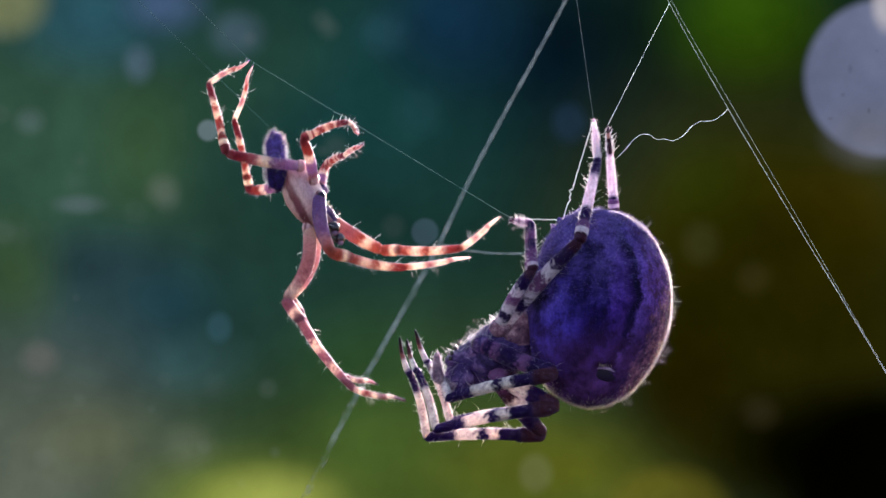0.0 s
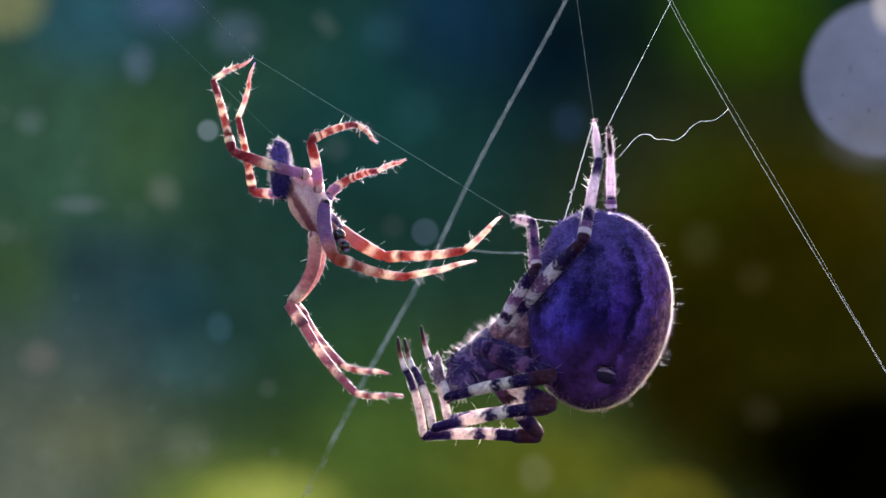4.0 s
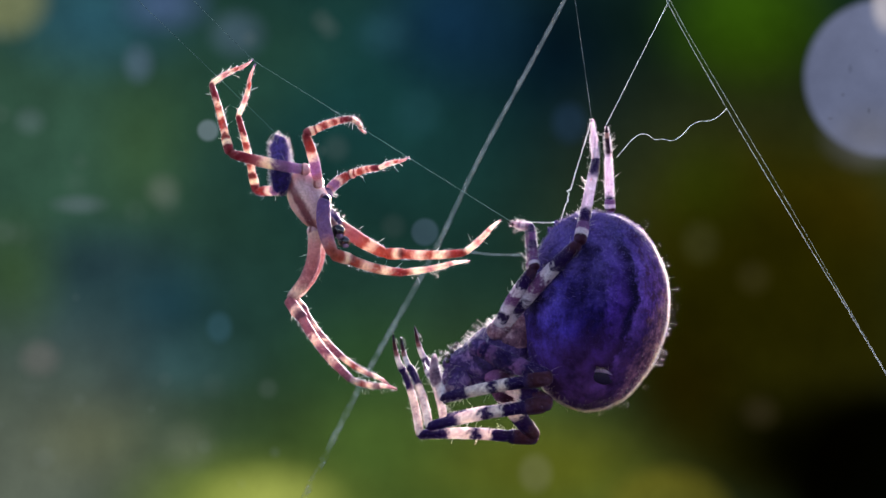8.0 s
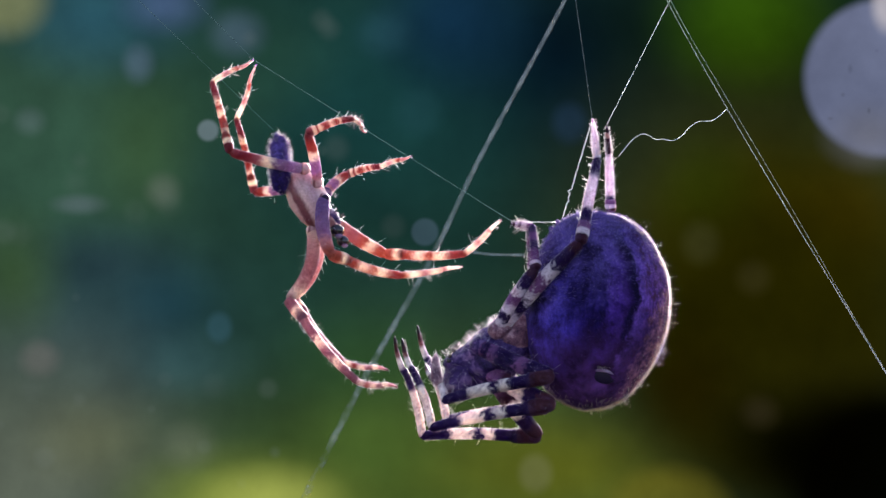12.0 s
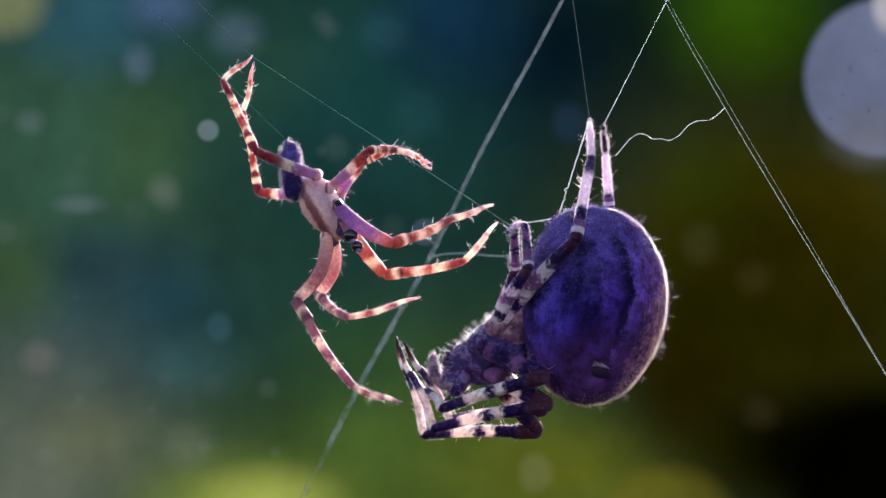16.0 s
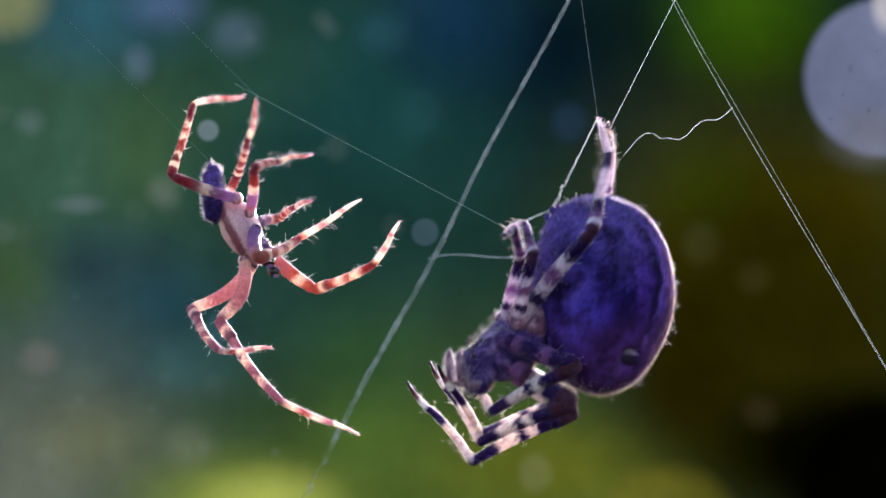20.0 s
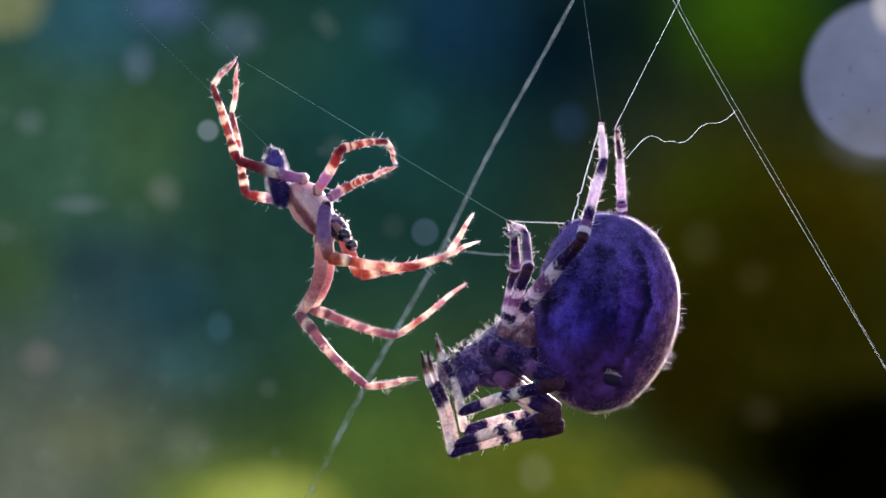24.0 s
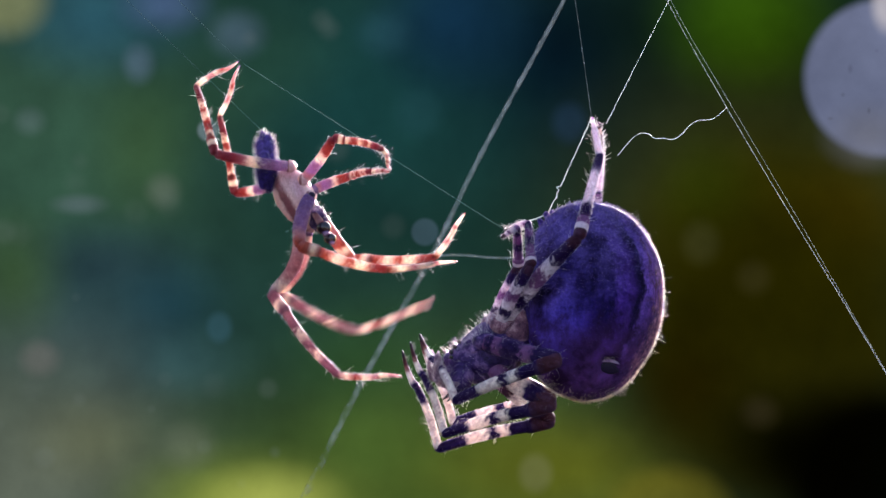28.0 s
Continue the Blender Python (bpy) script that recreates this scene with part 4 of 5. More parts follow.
    stride(male, "A", [
        (7.5, -383, 167, -413, 289, -337, 332), (8, -378, 170, -410, 291, -337, 335), (8.5, -380, 173, -412, 296, -340, 337), (9, -378, 175, -412, 296, -340, 338),
        (9.5, -372, 179, -406, 302, -337, 344), (10, -378, 173, -413, 294, -343, 338), (10.5, -381, 172, -413, 294, -343, 335), (11, -371, 176, -407, 296, -337, 337),
        (11.5, -374, 178, -407, 300, -331, 343), (12, -377, 172, -409, 294, -335, 335), (12.5, -375, 172, -409, 292, -338, 335), (14.5, -377, 172, -412, 294, -342, 337)])
    stride(male, "A", [
        (15, -374, 176, -407, 299, -338, 342), (15.5, -374, 172, -407, 294, -340, 337), (16, -333, 175, -390, 297, -338, 341), (16.5, -365, 148, -395, 270, -320, 316),
        (17, -325, 151, -368, 274, -306, 341), (17.5, -306, 138, -355, 272, -276, 321), (18, -306, 158, -325, 294, -251, 297), (18.5, -298, 131, -311, 265, -228, 299),
        (19, -278, 133, -298, 267, -238, 299), (19.2, -276, 128, -306, 264, -251, 284), (19.4, -236, 148, -306, 262, -256, 287), (19.5, -177, 173, -281, 242, -256, 297)])
    stride(male, "A", [
        (19.6, -117, 252, -196, 331, -241, 366), (19.8, -499, 138, -440, 262, -335, 280), (20, -482, 131, -442, 257, -333, 274), (20.2, -534, 128, -489, 254, -365, 257),
        (20.5, -435, 125, -437, 252, -340, 289), (20.8, -395, 187, -407, 301, -333, 306), (21, -345, 153, -390, 272, -311, 351), (21.2, -323, 135, -350, 270, -294, 326),
        (21.5, -241, 138, -291, 287, -278, 341), (23.5, -360, 184, -395, 301, -355, 356), (24, -365, 158, -408, 287, -365, 339), (25, -365, 163, -407, 287, -353, 333)])
    stride(male, "A", [
        (26, -375, 170, -420, 284, -360, 333), (27, -380, 175, -425, 294, -362, 336), (28, -404, 169, -437, 288, -361, 333)])
    stride(male, "B", [
        (0, -342, 103, -370, 229, -336, 326), (0.5, -329, 119, -356, 246, -326, 340), (1, -334, 103, -362, 231, -332, 329), (1.5, -338, 103, -364, 234, -332, 330),
        (2, -331, 103, -359, 232, -329, 332), (2.5, -331, 104, -358, 235, -327, 334), (3, -332, 104, -359, 235, -329, 334), (3.5, -335, 103, -361, 234, -330, 332),
        (5.5, -338, 103, -366, 236, -333, 332), (6, -346, 103, -364, 239, -333, 332), (6.5, -338, 106, -363, 239, -330, 332), (7, -334, 110, -364, 240, -330, 332)])
    stride(male, "B", [
        (7.5, -338, 100, -366, 234, -332, 324), (8, -331, 103, -363, 236, -332, 327), (8.5, -337, 103, -369, 234, -335, 329), (9, -335, 103, -369, 234, -335, 330),
        (9.5, -337, 109, -364, 240, -332, 336), (10, -337, 103, -369, 234, -338, 330), (10.5, -343, 100, -372, 231, -338, 327), (11, -332, 104, -363, 236, -332, 329),
        (11.5, -323, 109, -363, 237, -326, 335), (12, -334, 101, -366, 231, -330, 327), (12.5, -332, 103, -366, 231, -333, 327), (14.5, -337, 100, -369, 231, -336, 329)])
    stride(male, "B", [
        (15, -335, 104, -364, 237, -333, 334), (15.5, -342, 98, -368, 233, -335, 329), (16, -327, 101, -355, 247, -333, 331), (16.5, -325, 111, -355, 242, -342, 329),
        (17, -281, 98, -303, 237, -271, 306), (17.5, -301, 71, -316, 232, -276, 299), (18, -316, 78, -320, 232, -271, 301), (18.5, -256, 91, -263, 222, -224, 294),
        (19, -259, 78, -271, 207, -231, 297), (19.2, -271, 63, -284, 182, -251, 272), (19.4, -226, 83, -291, 197, -256, 282), (19.5, -167, 118, -266, 197, -256, 292)])
    stride(male, "B", [
        (19.6, -142, 202, -206, 287, -246, 356), (19.8, -385, 93, -355, 182, -333, 272), (20, -365, 128, -345, 197, -327, 267), (20.2, -385, 123, -365, 192, -358, 250),
        (20.5, -380, 138, -370, 222, -335, 277), (20.8, -400, 78, -395, 232, -333, 297), (21, -335, 93, -347, 237, -301, 321), (21.2, -291, 103, -303, 237, -291, 321),
        (21.5, -236, 103, -284, 252, -281, 336), (23.5, -350, 105, -365, 252, -353, 351), (24, -350, 98, -375, 242, -362, 331), (25, -355, 93, -380, 242, -350, 326)])
    stride(male, "B", [
        (26, -355, 95, -383, 232, -358, 326), (27, -360, 95, -390, 237, -360, 329), (28, -369, 99, -396, 236, -359, 326)])
    stride(male, "C", [
        (0, -248, 196, -172, 224, -148, 205), (0.5, -242, 219, -162, 240, -142, 219), (1, -239, 198, -164, 231, -129, 204), (1.5, -240, 196, -165, 231, -129, 204),
        (2, -230, 193, -153, 224, -116, 198), (2.5, -227, 193, -148, 224, -110, 196), (3, -227, 193, -148, 224, -112, 196), (3.5, -231, 193, -153, 220, -112, 190),
        (5.5, -237, 196, -155, 219, -121, 194), (6, -228, 196, -150, 220, -116, 198), (6.5, -233, 201, -155, 222, -126, 201), (7, -240, 214, -165, 234, -141, 210)])
    stride(male, "C", [
        (7.5, -251, 207, -173, 233, -144, 210), (8, -244, 204, -165, 230, -136, 207), (8.5, -245, 205, -168, 231, -138, 208), (9, -237, 202, -158, 224, -129, 201),
        (9.5, -237, 205, -158, 230, -127, 205), (10, -240, 199, -162, 225, -132, 201), (10.5, -242, 194, -164, 220, -132, 198), (11, -234, 210, -158, 227, -138, 207),
        (11.5, -240, 219, -164, 236, -139, 210), (12, -240, 205, -162, 230, -135, 207), (12.5, -236, 204, -158, 228, -130, 204), (14.5, -237, 198, -159, 222, -130, 199)])
    stride(male, "C", [
        (15, -240, 202, -161, 227, -129, 202), (15.5, -240, 191, -162, 216, -144, 201), (16, -122, 184, -68, 173, -18, 141), (16.5, -177, 173, -122, 190, -75, 194),
        (17, -157, 148, -107, 158, 22, 163), (17.5, -172, 168, -107, 168, -53, 128), (18, -187, 180, -162, 182, -147, 168), (18.5, -117, 153, -92, 160, -68, 156),
        (19, -107, 78, -38, 83, 56, 51), (19.2, -117, 93, -58, 93, 27, 58), (19.4, -48, 177, -8, 133, 4, 63), (19.5, -8, 207, 91, 207, 200, 148)])
    stride(male, "C", [
        (19.6, 37, 148, 101, 128, 190, 83), (19.8, -325, 83, -246, 81, -142, 76), (20, -335, 143, -291, 153, -231, 168), (20.2, -410, 173, -345, 212, -271, 232),
        (20.5, -266, 153, -187, 212, -127, 237), (20.8, -261, 202, -206, 212, -157, 177), (21, -206, 192, -137, 200, -77, 173), (21.2, -137, 93, -58, 78, 17, 63),
        (21.5, -107, 88, -38, 93, 52, 65), (23.5, -177, 197, -102, 207, -79, 163), (24, -182, 177, -102, 190, -82, 150), (25, -182, 182, -102, 177, -82, 135)])
    stride(male, "C", [
        (26, -189, 184, -102, 180, -82, 143), (27, -196, 192, -107, 190, -82, 143), (28, -194, 196, -104, 176, -92, 141)])
    stride(male, "D", [
        (0, -206, 150, -174, 165, -141, 187), (0.5, -203, 173, -169, 181, -135, 198), (1, -164, 134, -110, 152, -57, 179), (1.5, -168, 130, -115, 141, -63, 161),
        (2, -162, 127, -111, 140, -60, 161), (2.5, -162, 128, -110, 141, -58, 162), (3, -162, 128, -112, 141, -61, 162), (3.5, -165, 126, -114, 139, -63, 161),
        (5.5, -168, 121, -117, 136, -66, 159), (6, -169, 123, -114, 137, -58, 159), (6.5, -163, 133, -110, 147, -57, 170), (7, -164, 151, -140, 167, -116, 191)])
    stride(male, "D", [
        (7.5, -173, 134, -113, 155, -54, 184), (8, -167, 131, -113, 143, -60, 162), (8.5, -171, 131, -118, 144, -66, 165), (9, -169, 131, -119, 143, -69, 164),
        (9.5, -166, 132, -100, 149, -34, 175), (10, -170, 125, -112, 136, -55, 155), (10.5, -175, 119, -120, 135, -66, 159), (11, -161, 144, -134, 160, -107, 185),
        (11.5, -161, 147, -135, 163, -109, 187), (12, -168, 133, -111, 145, -55, 165), (12.5, -165, 133, -116, 144, -66, 164), (14.5, -169, 123, -116, 137, -63, 159)])
    stride(male, "D", [
        (15, -168, 126, -112, 140, -57, 162), (15.5, -171, 118, -140, 149, -110, 187), (16, -135, 163, -77, 177, -18, 151), (16.5, -162, 123, -107, 145, -72, 143),
        (17, -127, 123, -68, 141, 22, 148), (17.5, -122, 118, -87, 143, -38, 168), (18, -132, 103, -77, 133, -8, 158), (18.5, -87, 125, -28, 135, 56, 128),
        (19, -77, 44, -8, 68, 22, 78), (19.2, -97, 39, -48, 53, 12, 65), (19.4, -58, 88, -18, 88, 7, 68), (19.5, 52, 118, 91, 108, 131, 93)])
    stride(male, "D", [
        (19.6, 42, 73, 91, 63, 131, 63), (19.8, -316, 22, -216, 39, -107, 58), (20, -291, 53, -261, 73, -231, 88), (20.2, -286, 103, -226, 148, -169, 202),
        (20.5, -246, 148, -216, 165, -182, 168), (20.8, -187, 153, -157, 173, -112, 190), (21, -177, 182, -157, 197, -132, 217), (21.2, -112, 88, -58, 98, 12, 115),
        (21.5, -97, 63, -58, 88, -8, 101), (23.5, -157, 123, -117, 143, -79, 160), (24, -162, 113, -122, 128, -82, 148), (25, -167, 118, -127, 128, -82, 133)])
    stride(male, "D", [
        (26, -172, 123, -127, 135, -82, 141), (27, -177, 123, -127, 135, -82, 143), (28, -164, 129, -124, 136, -92, 139)])
    stride(male, "E", [
        (0, -198, -6, -70, -32, 50, -15), (0.5, -205, 15, -86, -23, 38, -18), (1, -184, -8, -60, -34, 61, -17), (1.5, -188, -12, -63, -34, 60, -15),
        (2, -182, -14, -57, -38, 64, -18), (2.5, -184, -14, -57, -37, 64, -17), (3, -181, -12, -55, -31, 64, -12), (3.5, -188, -15, -61, -44, 61, -21),
        (5.5, -193, -14, -63, -49, 59, -18), (6, -182, -14, -50, -46, 59, -18), (6.5, -181, -8, -50, -40, 59, -18), (7, -190, 11, -63, -18, 59, -18)])
    stride(male, "E", [
        (7.5, -204, -6, -77, -41, 43, -23), (8, -194, -9, -69, -41, 48, -21), (8.5, -194, -9, -69, -40, 44, -20), (9, -193, -9, -69, -41, 46, -21),
        (9.5, -191, -6, -66, -41, 46, -28), (10, -190, -14, -66, -40, 48, -20), (10.5, -196, -20, -70, -49, 43, -26), (11, -190, 2, -66, -31, 52, -15),
        (11.5, -198, 5, -78, -38, 57, -2), (12, -199, -9, -75, -46, 35, -32), (12.5, -193, -9, -69, -40, 49, -20), (14.5, -191, -21, -67, -49, 59, -18)])
    stride(male, "E", [
        (15, -190, -18, -66, -56, 59, -42), (15.5, -193, -26, -69, -54, 59, -18), (16, -87, 9, 12, 53, 91, 79), (16.5, -82, -16, 7, 34, 79, 78),
        (17, -68, -18, 32, 19, 101, 63), (17.5, -38, 19, 52, 63, 126, 121), (18, -58, 26, 32, 63, 113, 101), (18.5, -68, -6, 61, 19, 126, 53),
        (19, -68, -48, 37, -16, 81, 34), (19.2, -107, -75, -18, -85, 22, -51), (19.4, -48, 4, -8, -46, 32, -85), (19.5, -8, -36, 22, -75, 52, -115)])
    stride(male, "E", [
        (19.6, -28, -56, 12, -85, 47, -105), (19.8, -355, -145, -276, -195, -177, -244), (20, -325, -16, -256, 19, -140, 91), (20.2, -355, 44, -276, 108, -177, 197),
        (20.5, -167, 29, -68, 49, 7, 58), (20.8, -172, 51, -58, 63, 29, 78), (21, -132, 29, -8, 53, 61, 88), (21.2, -107, -36, -18, 19, 56, 76),
        (21.5, -77, -71, 37, -66, 101, -31), (23.5, -196, -26, -8, 4, 91, 133), (24, -201, -16, -48, -31, 66, 14), (25, -182, -1, -18, -24, 76, 2)])
    stride(male, "E", [
        (26, -214, -1, -58, -36, 52, -1), (27, -216, -1, -58, -31, 47, 2), (28, -254, 6, -94, -37, 26, -22)])
    stride(male, "F", [
        (0, -107, -2, 32, 2, 103, 58), (0.5, -109, 17, 31, 15, 104, 64), (1, -101, -6, 38, -2, 104, 57), (1.5, -103, -9, 38, -2, 103, 57),
        (2, -98, -9, 41, -3, 106, 57), (2.5, -96, -9, 43, -2, 107, 58), (3, -98, -9, 41, -2, 107, 58), (3.5, -101, -12, 38, -2, 106, 60),
        (5.5, -103, -15, 37, -3, 104, 60), (6, -103, -14, 37, -3, 106, 60), (6.5, -100, -6, 38, -2, 107, 60), (7, -103, 8, 38, 6, 107, 60)])
    stride(male, "F", [
        (7.5, -106, -9, 35, -5, 106, 54), (8, -101, -8, 38, -6, 103, 52), (8.5, -104, -8, 35, -5, 101, 55), (9, -104, -9, 37, -5, 101, 55),
        (9.5, -101, -11, 38, -5, 101, 57), (10, -104, -14, 37, -6, 96, 54), (10.5, -107, -18, 32, -9, 98, 52), (11, -103, -5, 38, -5, 104, 54),
        (11.5, -101, 2, 38, 3, 107, 60), (12, -101, -9, 38, -8, 104, 52), (12.5, -100, -8, 40, -6, 103, 54), (14.5, -104, -17, 35, -9, 100, 54)])
    stride(male, "F", [
        (15, -103, -18, 35, -9, 100, 54), (15.5, -94, -21, 42, -11, 98, 49), (16, -102, -46, 37, -21, 98, 49), (16.5, -102, -48, 37, -18, 81, 42),
        (17, -77, -54, 61, -6, 81, 53), (17.5, -97, -66, 47, -16, 81, 51), (18, -122, -56, 32, -11, 89, 58), (18.5, -63, -41, 47, -26, 101, 34),
        (19, -87, -97, 37, -46, 71, 24), (19.2, -127, -130, -58, -145, -18, -135), (19.4, -107, -51, -58, -80, -18, -115), (19.5, -58, -56, -18, -90, 12, -125)])
    stride(male, "F", [
        (19.6, -58, -95, -28, -115, -8, -125), (19.8, -355, -135, -266, -190, -172, -246), (20, -216, -80, -122, -26, -75, 51), (20.2, -301, -66, -177, -16, -94, 108),
        (20.5, -192, -36, -72, 39, -58, 108), (20.8, -221, -46, -77, 24, -55, 118), (21, -127, -41, 12, 9, 74, 78), (21.2, -97, -51, 22, -6, 69, 73),
        (21.5, -77, -120, 22, -115, 66, -66), (23.5, -172, -71, -8, -16, 71, 93), (24, -147, -46, 12, -11, 58, 68), (25, -152, -36, 2, -21, 42, 53)])
    stride(male, "F", [
        (26, -157, -26, 2, -16, 42, 66), (27, -162, -26, -3, -16, 40, 68), (28, -159, -19, -14, -14, 41, 66)])
    stride(male, "G", [
        (0, -279, -89, -156, -249, -66, -269), (0.5, -277, -66, -151, -241, -66, -268), (1, -263, -89, -147, -249, -66, -266), (1.5, -271, -92, -150, -252, -66, -265),
        (2, -265, -95, -144, -249, -67, -264), (2.5, -268, -93, -145, -249, -67, -262), (3, -265, -92, -145, -249, -67, -261), (3.5, -271, -95, -153, -254, -68, -260),
        (5.5, -274, -100, -160, -248, -74, -255), (6, -276, -96, -166, -244, -75, -254), (6.5, -270, -87, -163, -239, -77, -253), (7, -266, -74, -161, -228, -78, -251)])
    stride(male, "G", [
        (7.5, -276, -90, -166, -237, -80, -250), (8, -273, -90, -162, -231, -81, -249), (8.5, -274, -90, -160, -230, -81, -248), (9, -273, -90, -157, -229, -81, -246),
        (9.5, -273, -87, -161, -234, -82, -245), (10, -271, -95, -152, -233, -82, -244), (10.5, -277, -100, -153, -235, -82, -242), (11, -266, -80, -148, -227, -82, -241),
        (11.5, -265, -81, -142, -231, -82, -242), (12, -274, -90, -150, -235, -81, -244), (12.5, -268, -89, -145, -233, -81, -245), (14.5, -274, -92, -147, -243, -79, -250)])
    stride(male, "G", [
        (15, -277, -89, -170, -240, -72, -268), (15.5, -280, -87, -173, -241, -76, -264), (16, -261, -90, -157, -244, -72, -274), (16.5, -258, -105, -157, -214, -82, -241),
        (17, -226, -110, -117, -219, -68, -244), (17.5, -221, -135, -122, -259, -68, -262), (18, -261, -115, -177, -254, -77, -264), (18.5, -218, -100, -147, -195, -77, -274),
        (19, -226, -145, -162, -299, -33, -358), (19.2, -201, -175, -167, -234, -77, -323), (19.4, -236, -41, -167, -214, -63, -373), (19.5, -167, -21, -122, -195, -102, -353)])
    stride(male, "G", [
        (19.6, -142, -85, -117, -254, -77, -413), (19.8, -494, -66, -484, -274, -444, -413), (20, -397, -125, -286, -269, -135, -335), (20.2, -427, -125, -296, -259, -152, -299),
        (20.5, -327, -95, -196, -226, -77, -226), (20.8, -327, -95, -241, -239, -122, -251), (21, -256, -105, -137, -229, -72, -214), (21.2, -241, -120, -216, -259, -122, -328),
        (21.5, -162, -180, -68, -304, 22, -413), (23.5, -258, -115, -142, -244, -43, -234), (24, -256, -120, -135, -242, -43, -229), (25, -271, -105, -162, -242, -58, -247)])
    stride(male, "G", [
        (26, -269, -105, -142, -234, -58, -226), (27, -271, -105, -147, -236, -68, -231), (28, -304, -78, -184, -223, -72, -226)])
    stride(male, "H", [
        (0, -271, -85, -184, -221, -116, -240), (0.5, -269, -62, -183, -219, -100, -233), (1, -255, -85, -182, -218, -84, -226), (1.5, -263, -88, -182, -216, -86, -225),
        (2, -257, -91, -181, -214, -88, -224), (2.5, -260, -89, -180, -213, -90, -222), (3, -257, -88, -179, -211, -92, -221), (3.5, -263, -91, -179, -209, -92, -223),
        (5.5, -266, -96, -179, -201, -92, -232), (6, -268, -92, -179, -199, -92, -234), (6.5, -262, -83, -179, -197, -92, -236), (7, -258, -70, -179, -195, -92, -239)])
    stride(male, "H", [
        (7.5, -268, -86, -179, -193, -92, -241), (8, -265, -86, -179, -191, -92, -243), (8.5, -266, -86, -178, -192, -93, -238), (9, -265, -86, -177, -194, -93, -232),
        (9.5, -265, -83, -176, -195, -94, -227), (10, -263, -91, -176, -196, -95, -222), (10.5, -269, -96, -175, -198, -95, -216), (11, -258, -76, -174, -199, -96, -211),
        (11.5, -257, -77, -175, -200, -96, -213), (12, -266, -86, -176, -200, -96, -215), (12.5, -260, -85, -177, -201, -95, -217), (14.5, -266, -88, -181, -203, -94, -225)])
    stride(male, "H", [
        (15, -269, -85, -190, -198, -108, -201), (15.5, -272, -83, -199, -186, -111, -181), (16, -221, -80, -167, -120, -38, -85), (16.5, -236, -130, -157, -190, -43, -170),
        (17, -196, -145, -112, -190, 7, -153), (17.5, -196, -100, -82, -125, 52, -56), (18, -206, -110, -122, -130, 7, -66), (18.5, -201, -110, -137, -155, -18, -155),
        (19, -216, -135, -187, -214, -107, -234), (19.2, -206, -195, -177, -284, -68, -323), (19.4, -221, -46, -157, -204, -77, -353), (19.5, -162, -36, -117, -204, -68, -353)])
    stride(male, "H", [
        (19.6, -112, -95, -107, -244, -107, -333), (19.8, -504, -115, -494, -314, -454, -413), (20, -446, -105, -395, -180, -301, -175), (20.2, -494, -85, -489, -130, -444, -115),
        (20.5, -306, -115, -221, -165, -137, -145), (20.8, -281, -66, -187, -110, -38, -51), (21, -241, -85, -127, -140, 12, -85), (21.2, -216, -130, -127, -244, -43, -291),
        (21.5, -137, -180, -97, -274, -28, -373), (23.5, -251, -115, -147, -224, -58, -229), (24, -234, -105, -82, -153, 45, -58), (25, -244, -100, -122, -195, 12, -170)])
    stride(male, "H", [
        (26, -248, -95, -82, -130, 47, -31), (27, -254, -95, -97, -135, 35, -46), (28, -294, -78, -154, -145, -18, -96)])
    stride(female, "A", [
        (0, 242, 14, 274, 159, 267, 231), (0.5, 250, 15, 279, 161, 272, 233), (1, 244, 15, 274, 161, 267, 233), (1.5, 245, 14, 276, 159, 267, 231),
        (2, 246, 14, 276, 159, 268, 231), (2.5, 248, 14, 277, 159, 270, 231), (3, 248, 12, 277, 159, 268, 231), (3.5, 248, 12, 277, 159, 268, 231),
        (5.5, 246, 14, 274, 159, 265, 231), (6, 248, 12, 276, 159, 267, 231), (6.5, 248, 11, 276, 158, 267, 231), (7, 251, 12, 277, 158, 268, 231)])
    stride(female, "A", [
        (7.5, 250, 12, 277, 158, 268, 231), (8, 242, 11, 271, 158, 264, 231), (8.5, 245, 14, 270, 159, 262, 233), (9, 240, 15, 270, 161, 261, 233),
        (9.5, 242, 15, 270, 161, 262, 233), (10, 237, 15, 266, 161, 258, 233), (10.5, 239, 14, 268, 159, 259, 233), (11, 245, 12, 273, 159, 265, 231),
        (11.5, 246, 14, 276, 159, 268, 233), (12, 244, 12, 273, 159, 265, 231), (12.5, 244, 12, 273, 158, 264, 231), (14.5, 239, 14, 270, 161, 261, 233)])
    stride(female, "A", [
        (15, 242, 12, 271, 159, 262, 233), (15.5, 237, 15, 268, 161, 261, 233), (16, 235, 14, 263, 163, 260, 232), (16.5, 205, 14, 238, 163, 252, 234),
        (17, 225, 19, 260, 163, 263, 232), (17.5, 225, 19, 252, 163, 255, 232), (18, 220, 24, 257, 168, 257, 234), (18.5, 220, 24, 258, 168, 258, 234),
        (19, 208, 19, 245, 168, 240, 237), (19.2, 202, 19, 238, 168, 235, 237), (19.4, 195, 39, 235, 173, 225, 242), (19.5, 195, 39, 238, 177, 228, 244)])
